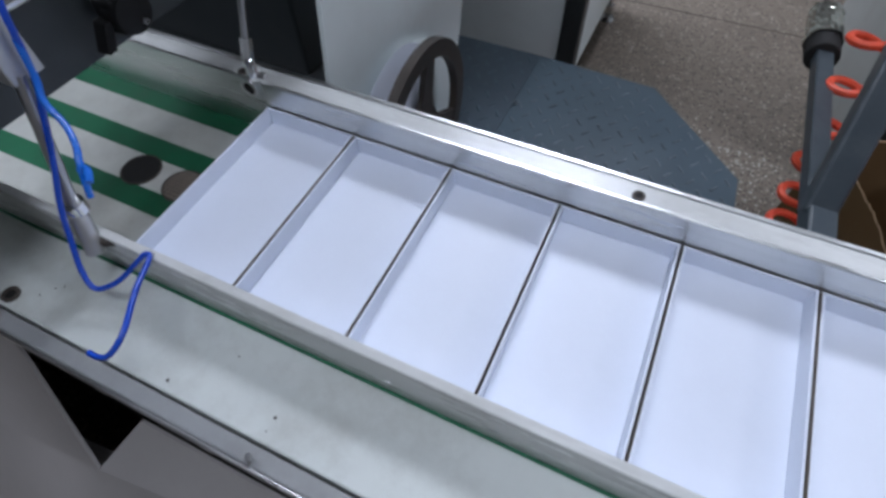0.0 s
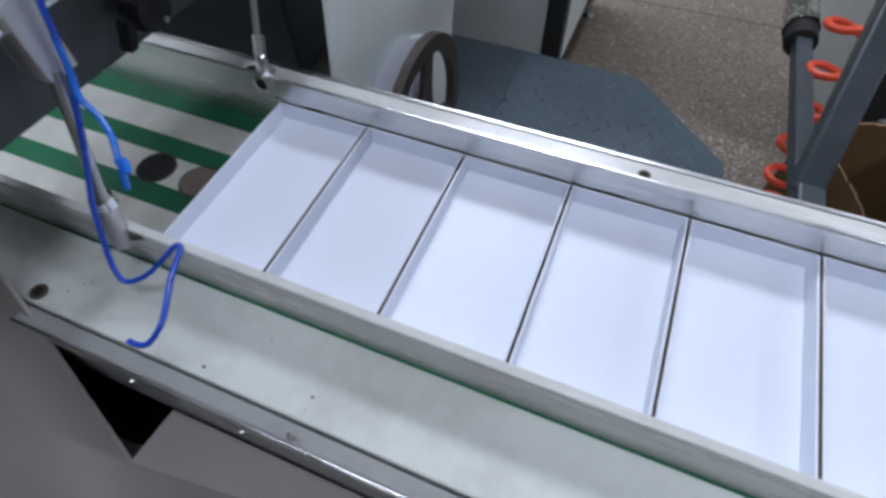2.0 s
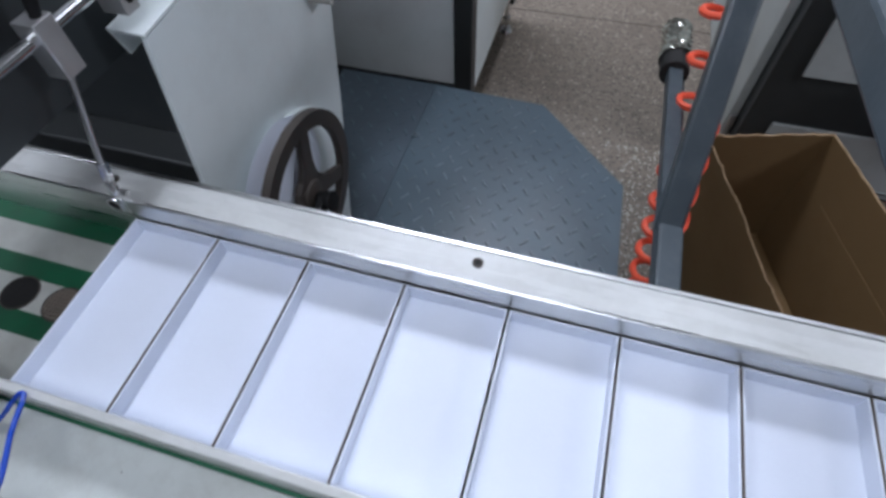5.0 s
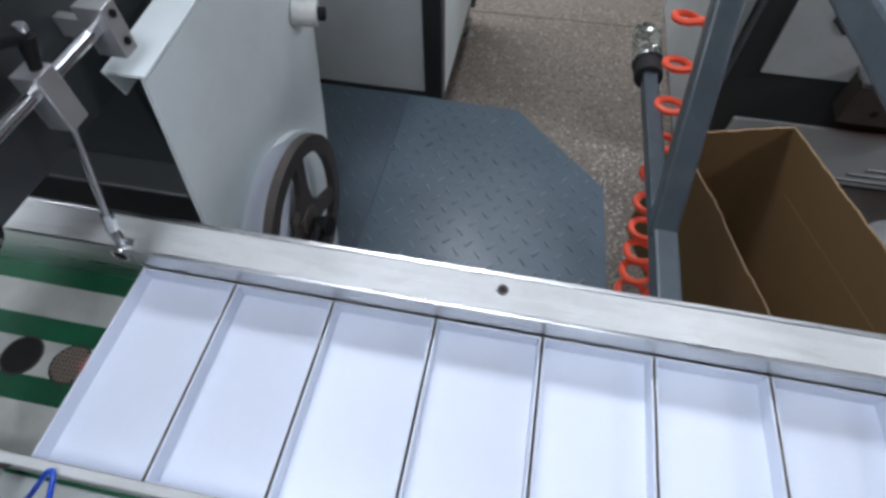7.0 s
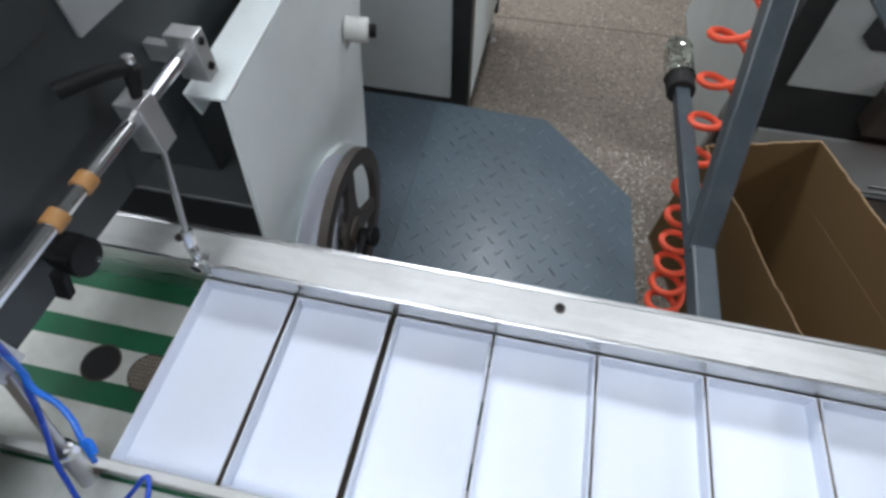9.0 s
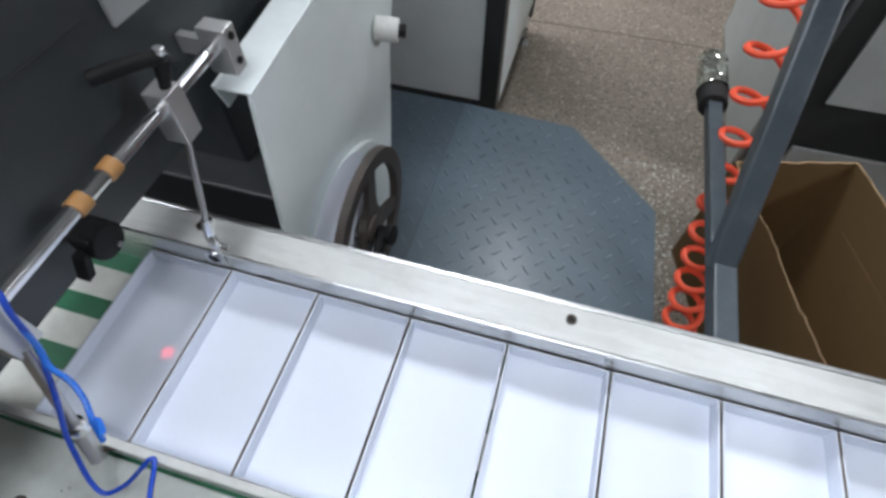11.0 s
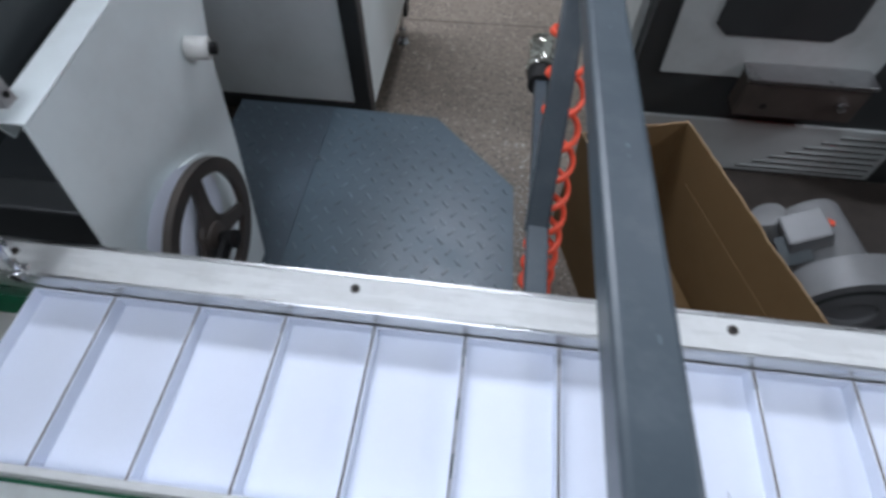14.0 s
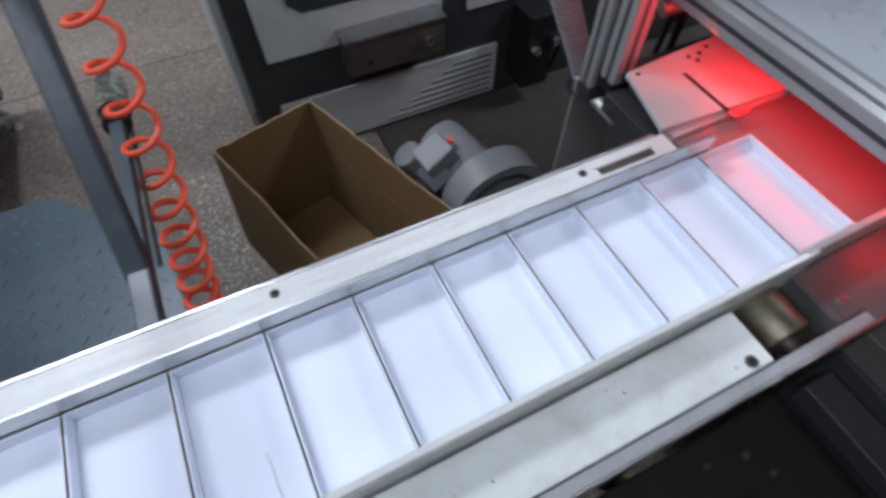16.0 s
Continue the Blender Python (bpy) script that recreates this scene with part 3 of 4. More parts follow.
outline = [(-2.4, 0.955), (-0.135, 0.955), (-0.075, 0.888), (0.017, 0.763), (0.043, 0.797), (0.46, 0.80), (0.46, 0.42), (-2.4, 0.42)]
front = [bm.verts.new((x, apron_y(z) + (0.0 if x < 0 or z < 0.79 else 0.032), z)) for x, z in outline]
bm.faces.new(front)
ext = bmesh.ops.extrude_face_region(bm, geom=list(bm.faces))["geom"]
bmesh.ops.translate(bm, vec=(0, 0.003, -0.0015), verts=[g for g in ext if isinstance(g, bmesh.types.BMVert)])
part("sloped_sheet", bm, "apron", apron)
part("top_flange", box((-2.4, -0.2555, 0.9500), (-0.135, -0.222, 0.9545), 0.001), "cover", apron, "white top flange")
part("front_panel", box((-2.4, apron_y(0.42) - 0.002, 0.0), (0.46, apron_y(0.42) + 0.012, 0.4195), 0.002), "apron", apron)
# wall painted near-black so that the notch reads as deep shade
part("inner_wall", box((-2.4, -0.279, 0.0), (0.46, -0.272, 0.797)), "void", apron, "near-black inner wall standing in for the shade in the notch")

# ---- box trays ----
def build_tray(inner):
    """An open tray of coated board: white inside, raw board outside. Its corner is at its near left foot."""
    tray = thing("box_tray", "open shallow white board tray with raw grey-brown outer sides", "tray", "trays on the conveyor")
    w, l, h, t = PITCH - 0.0024, 0.1968, TOP - BELT - 0.0006, 0.0022
    x0, x1, y0, y1 = 0.0012, 0.0012 + w, -0.1985, -0.1985 + l
    deep = h - 0.0185

    def wall(name, lo, hi, inside):
        bm = box(lo, hi, 0.0005)
        for f in bm.faces:
            f.material_index = 0 if f.normal.dot(Vector(inside)) > 0.5 or f.normal.z > 0.5 else 1
        return part(name, bm, [inner, "board_raw"], tray)

    wall("bottom", (x0 + t, y0 + t, deep - 0.003), (x1 - t, y1 - t, deep), (0, 0, 1))
    wall("long_wall", (x0, y0, 0.0004), (x0 + t, y1, h), (1, 0, 0))
    wall("long_wall", (x1 - t, y0, 0.0004), (x1, y1, h), (-1, 0, 0))
    wall("short_wall", (x0 + t, y0, 0.0004), (x1 - t, y0 + t, h - 0.0002), (0, 1, 0))
    wall("short_wall", (x0 + t, y1 - t, 0.0004), (x1 - t, y1, h - 0.0002), (0, -1, 0))
    return tray


PUSHES = [1.53, 3.95, 6.23, 8.67, 11.05, 13.44, 15.77]
SHORT = [0, 0, 0, 0, 0, 0.006, 0]
ARRIVALS = [1.48, 3.72, 6.00, 8.26, 10.60, 12.76, 15.20]
# for a moment after two of the pushes the newest trays lag behind the row: (push, place in the row): time and lag
LAGS = {(3, 0): [(9.0, 0.0045), (9.1, 0.004), (9.2, 0.0)], (3, 1): [(9.0, 0.0022), (9.1, 0.0)], (4, 0): [(11.4, 0.0), (11.5, 0.0045), (11.6, 0.0)], (4, 1): [(11.4, 0.0), (11.5, 0.0012), (11.6, 0.0)], (4, 2): [(11.4, 0.0), (11.5, 0.0012), (11.6, 0.0)]}
PUSH_SHAPE = [(0.0, 0.0), (0.07, 0.2), (0.17, 0.57), (0.27, 0.86), (0.37, 0.97), (0.47, 1.0)]
first_tray = build_tray("board_white")
TRAYS = {}
for k in range(14, -8, -1):
    if k == 14:
        ob = first_tray
    else:
        ob = copy_thing(first_tray, pose(0, 0, 0))
    TRAYS[k] = ob

loose = thing("loose_thread", "loose dark thread hanging from the near guide rail", "thread")
part("strand", tube(smooth_path([(0.797, -0.2045, 0.9312), (0.7965, -0.192, 0.9335), (0.795, -0.173, 0.9315), (0.7945, -0.155, 0.9305), (0.792, -0.139, 0.9285)]), 0.0004, 5), "thread", loose)

# ---- clamping bridge above the belt ----
def build_bridge():
    br = thing("machine_bridge", "dark grey machine bridge crossing above the conveyor belt", "machine")
    part("beam_face", prism([(-0.62, 1.012), (0.66, 0.99), (0.66, 1.62), (-0.62, 1.62)], 0, -0.195, -0.075), "bridge_grey", br, "slate-grey painted beam")
    part("access_cover", prism([(0.082, 1.148), (0.60, 1.128), (0.60, 1.50), (0.092, 1.50)], 0, -0.0745, -0.069, 0.001), "skirt", br, "grey sheet access cover")
    part("seam", prism([(-0.62, 1.185), (0.06, 1.168), (0.06, 1.170), (-0.62, 1.187)], 0, -0.0748, -0.0738), "machine_dark", br)
    part("far_pillar", box((-0.119, 0.35, 0.0), (-0.08, 0.41, 1.0), 0.004), "machine_dark", br)
    part("near_pillar", box((-0.125, -0.62, 0.0), (-0.08, -0.56, 1.01), 0.004), "machine_dark", br)
    return br


build_bridge()

shaft = thing("guide_shaft", "chrome guide shaft with amber bushes held in alloy blocks", "shaft")
SX, SZ = -0.030, 1.096
part("round_bar", rod((SX, -0.60, SZ), (SX, 0.16, SZ), 0.0068, sides=28), "chrome", shaft, smooth=True)
for y in (-0.027, -0.066):
    part("bush", rod((SX, y - 0.0072, SZ), (SX, y + 0.0072, SZ), 0.0088, sides=28, bevel=0.001), "brass", shaft, "amber plastic bush", smooth=True)
end_block = part("end_block", box((-0.043, 0.140, 1.066), (-0.012, 0.160, 1.117), 0.0012), "alloy", shaft, "machined alloy end block")
part("standoff", box((-0.075, 0.145, 1.080), (-0.0435, 0.155, 1.100)), "alloy", end_block)
for z in (1.080, 1.108):
    screw((-0.012, 0.150, z), (1, 0, 0), 0.004, end_block, mat="black")
for y in (0.058, -0.170):
    block = part("clamp_block", box((-0.042, y - 0.012, 1.056), (-0.017, y + 0.012, 1.112), 0.0012), "alloy", shaft, "machined alloy clamp block")
    part("clamp_lever", rod((-0.026, y + 0.003, 1.111), (-0.020, y + 0.008, 1.140), 0.0050, 0.0078, sides=18), "black", block, "black clamping lever", smooth=True)
    part("lever_arm", tube([(-0.020, y + 0.009, 1.139), (-0.030, y - 0.001, 1.1415), (-0.046, y - 0.016, 1.1405), (-0.062, y - 0.032, 1.1385)], 0.0072, 12), "black", block, smooth=True)
    part("lever_cap", rod((-0.020, y + 0.009, 1.142), (-0.0195, y + 0.0095, 1.149), 0.0050, sides=18, bevel=0.001), "chrome", block, smooth=True)

far_rod = thing("stay_rod", "slim steel stay rod with a jointed foot on the guide rail", "stay rod", "stay rods")
part("bar", rod((-0.024, 0.056, 1.064), (-0.018, 0.014, 0.962), 0.0034, sides=16), "steel", far_rod, smooth=True)
part("collar", rod((-0.0185, 0.019, 0.972), (-0.0178, 0.012, 0.952), 0.0062, sides=6), "chrome", far_rod)
part("foot", rod((-0.0178, 0.012, 0.954), (-0.012, 0.006, 0.934), 0.0055, sides=14, bevel=0.001), "chrome", far_rod, smooth=True)
part("pin", rod((-0.020, 0.010, 0.940), (0.000, 0.010, 0.938), 0.0035, sides=12), "steel", far_rod, smooth=True)
near_rod = thing("stay_rod", "thick steel stay rod clamped to the near guide rail", "stay rod", "stay rods")
part("bar", rod((-0.020, -0.174, 1.061), (-0.0215, -0.204, 0.958), 0.0048, sides=16), "steel", near_rod, smooth=True)
part("collar", ring_disc((-0.0215, -0.204, 0.957), 2, 0.0095, 0.004, 0.010, 24), "chrome", near_rod, smooth=True)
part("foot", rod((-0.0213, -0.204, 0.956), (-0.0115, -0.219, 0.918), 0.0075, sides=16, bevel=0.0015), "alloy", near_rod, smooth=True)
part("pin", rod((-0.022, -0.216, 0.922), (0.004, -0.204, 0.926), 0.0045, sides=12), "iron", near_rod, smooth=True)

sensor = thing("laser_sensor", "black sensor head on a bent bracket under the bridge", "sensor")
part("body", box((-0.064, -0.080, 1.026), (-0.040, -0.050, 1.054), 0.003), "black", sensor)
part("round_cap", rod((-0.0545, -0.065, 1.040), (-0.0365, -0.065, 1.040), 0.0175, sides=28, bevel=0.002), "black", sensor, smooth=True)
part("bracket", prism([(-0.098, 1.018), (-0.088, 1.040), (-0.079, 1.040), (-0.089, 1.018)], 0, -0.060, -0.046, 0.0008), "black", sensor)
part("stem", box((-0.076, -0.072, 1.034), (-0.0638, -0.060, 1.048)), "machine_dark", sensor)
screw((-0.0365, -0.060, 1.030), (1, 0, 0), 0.0025, sensor)

hose = thing("blue_air_tube", "blue plastic air tube looped over the near guide rail", "air tube", "blue air tubes")
part("tube", tube(smooth_path([(-0.034, -0.152, 1.1155), (-0.014, -0.154, 1.118), (-0.007, -0.163, 1.100), (-0.011, -0.170, 1.060), (-0.0145, -0.181, 1.031), (-0.0155, -0.196, 1.000), (-0.018, -0.2125, 0.967), (-0.014, -0.226, 0.940), (-0.007, -0.238, 0.918), (0.006, -0.243, 0.909), (0.022, -0.232, 0.914), (0.036, -0.216, 0.928), (0.042, -0.208, 0.9342), (0.048, -0.210, 0.9342), (0.062, -0.236, 0.938), (0.079, -0.264, 0.939), (0.080, -0.277, 0.934), (0.075, -0.285, 0.928), (0.067, -0.288, 0.926), (0.059, -0.288, 0.926)]), 0.0023, 10), "blue", hose, smooth=True)
hose2 = thing("blue_air_tube", "short light blue air tube knotted beside the stay rod", "air tube", "blue air tubes")
part("tube", tube(smooth_path([(-0.0085, -0.166, 1.085), (-0.0085, -0.171, 1.060), (-0.004, -0.178, 1.047), (0.010, -0.182, 1.036), (0.024, -0.190, 1.030), (0.033, -0.199, 1.024), (0.038, -0.206, 1.014), (0.039, -0.210, 1.004)]), 0.0024, 10), "blue_light", hose2, smooth=True)
part("knot", tube(smooth_path([(0.033, -0.202, 1.020), (0.038, -0.200, 1.022), (0.043, -0.203, 1.021), (0.046, -0.207, 1.019)], 5), 0.0026, 8), "blue_light", hose2, smooth=True)

# ---- adjusting plate with handwheel ----
plate = thing("adjusting_plate", "pale grey machine plate with folded top edge and white knob", "machine plate")
part("sheet", prism([(0.080, 0.70), (0.134, 1.046), (0.66, 1.085), (0.605, 1.02), (0.530, 0.87), (0.487, 0.67), (0.42, 0.42), (0.30, 0.0), (0.06, 0.0)], 0, -0.006, 0.0), "machine_white", plate)
part("top_fold", prism([(0.134, 1.047), (0.66, 1.086), (0.66, 1.090), (0.134, 1.051)], 0, -0.045, 0.0, 0.0008), "machine_white", plate)
part("hook_fold", prism([(0.146, 1.012), (0.66, 1.051), (0.66, 1.089), (0.135, 1.050)], 0, -0.049, -0.0455, 0.0006), "machine_white", plate)
part("raised_disc", rod((0.0002, 0.262, 0.630), (0.012, 0.262, 0.630), 0.172, sides=72, bevel=0.003), "machine_white", plate, smooth=True)
knob = part("knob", rod((0.0005, 0.468, 0.917), (0.038, 0.476, 0.914), 0.0195, sides=28, bevel=0.002), "nylon", plate, "white nylon knob", smooth=True)
part("knob_tip", rod((0.034, 0.4755, 0.914), (0.049, 0.479, 0.913), 0.0105, sides=20, bevel=0.002), "black", knob, smooth=True)
# made-up cone that catches light to whiten the gaps between the spokes
part("dial", rod((0.0122, 0.234, 0.701), (0.040, 0.234, 0.701), 0.122, 0.060, sides=56), "board_white", plate, "white cone added to brighten the wheel openings", smooth=True)
wheel = thing("handwheel", "brown-black spoked handwheel with a black crank grip", "handwheel")
WX, WY, WZ, WR = 0.055, 0.234, 0.701, 0.140
part("rim", ring_disc((WX, WY, WZ), 0, WR, WR - 0.026, 0.014, 72), "iron", wheel, smooth=True)
for a in (76, 206, 334):
    c, s_ = math.cos(radians(a)), math.sin(radians(a))
    web = [(0.018, -0.036), (0.034, -0.022), (0.060, -0.014), (0.118, -0.013), (0.118, 0.013), (0.060, 0.014), (0.034, 0.022), (0.018, 0.036)]
    part("spoke", prism([(WY + u * c - v * s_, WZ + u * s_ + v * c) for u, v in web], 0, WX - 0.005, WX + 0.005, 0.001), "iron", wheel)
part("hub", rod((WX - 0.043, WY, WZ), (WX + 0.010, WY, WZ), 0.026, sides=32, bevel=0.003), "iron", wheel, smooth=True)
grip = part("crank_grip", rod((WX + 0.008, WY + 0.004, WZ - 0.014), (WX + 0.040, WY + 0.002, WZ - 0.008), 0.012, 0.018, sides=20, bevel=0.003), "black", wheel, "black crank grip", smooth=True)
part("crank_lever", beam_bar((WX + 0.02, WY - 0.105, WZ - 0.040), (WX + 0.022, WY + 0.002, WZ - 0.012), 0.030, 0.012, 0.003, up=(1, 0, 0)), "black", wheel)

# ---- dark machine body behind the belt ----
body = thing("gluing_machine", "dark grey machine case standing behind the conveyor", "machine")
part("lower_case", box((-2.6, 0.34, 0.0), (-0.12, 0.58, 0.56), 0.006), "machine_dark", body)
# near-black ledge, its colour standing for the shadowed gap behind the plate
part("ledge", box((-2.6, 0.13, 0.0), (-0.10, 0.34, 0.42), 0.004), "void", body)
part("back_case", box((-2.6, 0.42, 0.5605), (-0.32, 0.58, 1.5), 0.006), "bridge_grey", body)

# ---- tread-plate step ----
STEP = 0.37
step = thing("tread_plate_step", "blue-grey painted tread-plate step beside the machine", "step")
part("plate", prism([(-0.25, 0.30), (0.625, 0.30), (0.605, 0.700), (0.362, 0.945), (0.05, 0.955), (-0.25, 0.955)], 2, STEP - 0.006, STEP), "tread", step)
part("side_plate", prism([(-0.246, 0.32), (0.045, 0.32), (0.045, 0.95), (-0.246, 0.95)], 2, STEP + 0.0005, STEP + 0.004), "tread_dark", step, "darker flat plate")


def tread_lugs(x_from, x_to, z, finish):
    """Raised lugs in crossed rows, trimmed to the plate's cut corner."""
    verts, faces = [], []
    row, y = 0, 0.318
    while y < 0.935:
        x = x_from + (0.026 if row % 2 else 0)
        turn = radians(52 if row % 2 else -52)
        c, s_ = math.cos(turn), math.sin(turn)
        while x < x_to:
            if y - 0.690 < -(x - 0.595):
                base = len(verts)
                for w, l, h in ((0.0031, 0.0135, -0.0005), (0.0016, 0.0100, 0.0021)):
                    for u, v in ((-l, -w), (l, -w), (l, w), (-l, w)):
                        verts.append((x + u * c - v * s_, y + u * s_ + v * c, z + h))
                faces.append([base + n for n in (4, 5, 6, 7)])
                faces += [[base + n, base + (n + 1) % 4, base + 4 + (n + 1) % 4, base + 4 + n] for n in range(4)]
            x += 0.052
        y += 0.030
        row += 1
    data = bpy.data.meshes.new("tread_relief")
    data.from_pydata(verts, [], faces)
    data.materials.append(M[finish])
    ob = new("tread_relief", data)
    ob.parent = step
    tagged(ob, kind="stuff")


tread_lugs(0.065, 0.592, STEP, "tread_worn")
tread_lugs(-0.235, 0.030, STEP + 0.004, "tread")
for x, y in ((-0.2, 0.34), (0.58, 0.34), (0.36, 0.90), (-0.2, 0.90)):
    part("leg", box((x - 0.02, y - 0.02, 0), (x + 0.02, y + 0.02, STEP - 0.006), 0.002), "machine_dark", step)
screw((0.052, 0.735, STEP + 0.0058), (0, 0, 1), 0.008, step, mat="tread_worn")

# ---- cabinet at the back ----
cab = thing("machine_cabinet", "white machine cabinet with dark grey corner frame on levelling feet", "cabinet")
part("front_panel", box((-1.6, 1.140, 0.229), (0.046, 1.160, 2.0), 0.003), "machine_white", cab)
part("corner_post", box((0.048, 1.132, 0.168), (0.105, 1.19, 2.0), 0.004), "machine_dark", cab)
part("base_rail", box((-1.6, 1.136, 0.168), (0.047, 1.19, 0.2275), 0.003), "machine_dark", cab)
part("side_panel", box((0.086, 1.192, 0.19), (0.104, 1.86, 2.0), 0.003), "machine_white", cab, "pale side panel")
part("rear_post", box((0.05, 1.862, 0.10), (0.105, 1.92, 2.0), 0.004), "machine_dark", cab)
part("core", box((-1.6, 1.162, 0.22), (0.084, 1.9, 2.0)), "machine_dark", cab)
latch = part("latch", rod((0.104, 1.22, 0.62), (0.122, 1.22, 0.62), 0.016, sides=20, bevel=0.002), "black", cab, smooth=True)
for x, y in ((0.085, 1.83), (0.06, 1.17), (-1.5, 1.2), (-1.5, 1.85)):
    foot = part("levelling_foot", rod((x, y, 0.012), (x, y, 0.24), 0.009, sides=14), "chrome", cab, smooth=True)
    part("pad", rod((x, y, 0.0), (x, y, 0.014), 0.03, 0.022, sides=22), "chrome", foot, smooth=True)
    part("nut", rod((x, y, 0.052), (x, y, 0.066), 0.017, sides=6), "chrome", foot)

# ---- stand of square tube with a coiled air hose ----
stand = thing("tube_stand", "blue-grey square-tube stand with a bar across the conveyor", "stand")
part("cross_bar", beam_bar((0.634, -0.95, 1.2320), (0.642, 0.76, 1.1100), 0.041, 0.037, 0.005), "tube_grey", stand)
part("slanted_leg", beam_bar((0.6335, 0.338, 0.668), (0.664, 0.80, 1.195), 0.042, 0.042, 0.005), "tube_grey", stand)
part("lower_bar", box((0.6165, 0.090, 0.652), (0.6545, 0.362, 0.692), 0.004), "tube_grey", stand)
part("post", box((0.6165, 0.086, 0.0), (0.6545, 0.124, 0.6515), 0.004), "tube_grey", stand)
part("near_post", box((0.615, -0.97, 0.0), (0.655, -0.927, 1.212), 0.004), "tube_grey", stand)
part("arm", beam_bar((0.636, 0.362, 0.655), (0.637, 0.86, 0.630), 0.030, 0.030, 0.003), "tube_grey", stand)
part("chips", tube([(0.6415, 0.665, 1.0625), (0.6425, 0.690, 1.0905)], 0.0026, 5), "steel", stand, "bare metal scratch")
rng = random.Random(8)
for n in range(22):
    f, side = rng.random(), n % 2
    y = -0.55 + 1.2 * f
    x, z = 0.634 + 0.008 * (y + 0.95) / 1.71, 1.2320 - 0.122 * (y + 0.95) / 1.71
    l, w = rng.uniform(0.002, 0.007), rng.uniform(0.0008, 0.002)
    if side:
        part("chip", box((x - 0.0207, y, z + rng.uniform(-0.012, 0.012)), (x - 0.0202, y + l, z + 0.013)) if n % 6 == 1 else box((x - 0.0207, y, z + 0.0125), (x - 0.0195, y + l, z + 0.0125 + w)), "tread_worn", stand)
    else:
        u = x + rng.uniform(-0.014, 0.012)
        part("chip", box((u, y, z + 0.0175), (u + w, y + l, z + 0.0188 - 0.0003)), "tread_worn", stand)
sleeve = part("foam_sleeve", rod((0.636, 0.800, 0.6325), (0.638, 0.955, 0.624), 0.031, sides=28, bevel=0.004), "rubber", stand, "black foam sleeve", smooth=True)
film = bmesh.new()
rings = []
for k in range(13):
    ring = []
    for n in range(30):
        a, f = 2 * math.pi * n / 30, k / 12
        r = (0.034 - 0.003 * f) * (0.72 if k == 12 else 1) * (1 + 0.13 * noise.noise((3 * math.cos(a), 3 * math.sin(a), 9 * f)) + 0.10 * noise.noise((9 * math.cos(a), 9 * math.sin(a), 22 * f)))
        ring.append(film.verts.new((0.636 + 0.002 * f + r * math.cos(a), 0.850 + 0.145 * f, 0.631 - 0.008 * f + r * math.sin(a))))
    rings.append(ring)
for low_ring, top_ring in zip(rings, rings[1:]):
    for n in range(30):
        film.faces.new((low_ring[n], low_ring[(n + 1) % 30], top_ring[(n + 1) % 30], top_ring[n]))
film.faces.new(rings[-1])
part("film_wrap", film, "foil", sleeve, "crinkled clear film wrap")
part("guide_bar", rod((0.6595, 0.37, 0.640), (0.6585, 0.84, 0.617), 0.0045, sides=10), "machine_dark", stand, smooth=True)

coil = thing("coiled_air_hose", "orange coiled plastic air hose hanging along the slanted leg", "air hose")
HAND = 1
AXIS = smooth_path([(0.693, 1.08, 1.090), (0.688, 0.92, 0.897), (0.687, 0.803, 0.764), (0.686, 0.685, 0.645), (0.680, 0.541, 0.517), (0.676, 0.480, 0.470), (0.670, 0.406, 0.412), (0.665, 0.360, 0.370)], 60)
pts, phase = [], 0.0
for i, p in enumerate(AXIS):
    q = AXIS[min(i + 1, len(AXIS) - 1)]
    side = Vector((1, 0, 0))
    over = Vector((0, -0.99, -0.12))
    r = 0.048 - 0.016 * i / len(AXIS)
    pts.append(p + r * (side * math.cos(phase) + over * math.sin(phase)))
    pitch = 0.042 + 0.050 * min(1, max(0, (p.z - 0.44) / 0.32)) ** 0.8
    phase += HAND * 2 * math.pi * (q - p).length / pitch
part("coil", tube(smooth_path(pts, 2), 0.0072, 8), "orange", coil, smooth=True)
part("end_fitting", rod(pts[-1], pts[-1] - Vector((0, 0.02, 0.03)), 0.009, sides=14, bevel=0.002), "alloy", coil, "metal push-in fitting", smooth=True)

# ---- cardboard carton ----
carton = thing("cardboard_box", "open tall brown cardboard box with torn edges on the floor", "box")
RIM = [(0.790, 0.900), (1.097, 0.988), (1.345, 0.285), (0.985, 0.245)]
FOOT = [(0.765, 0.880), (1.085, 0.960), (1.300, 0.305), (0.960, 0.268)]
names = ("far_wall", "right_wall", "near_wall", "left_wall")
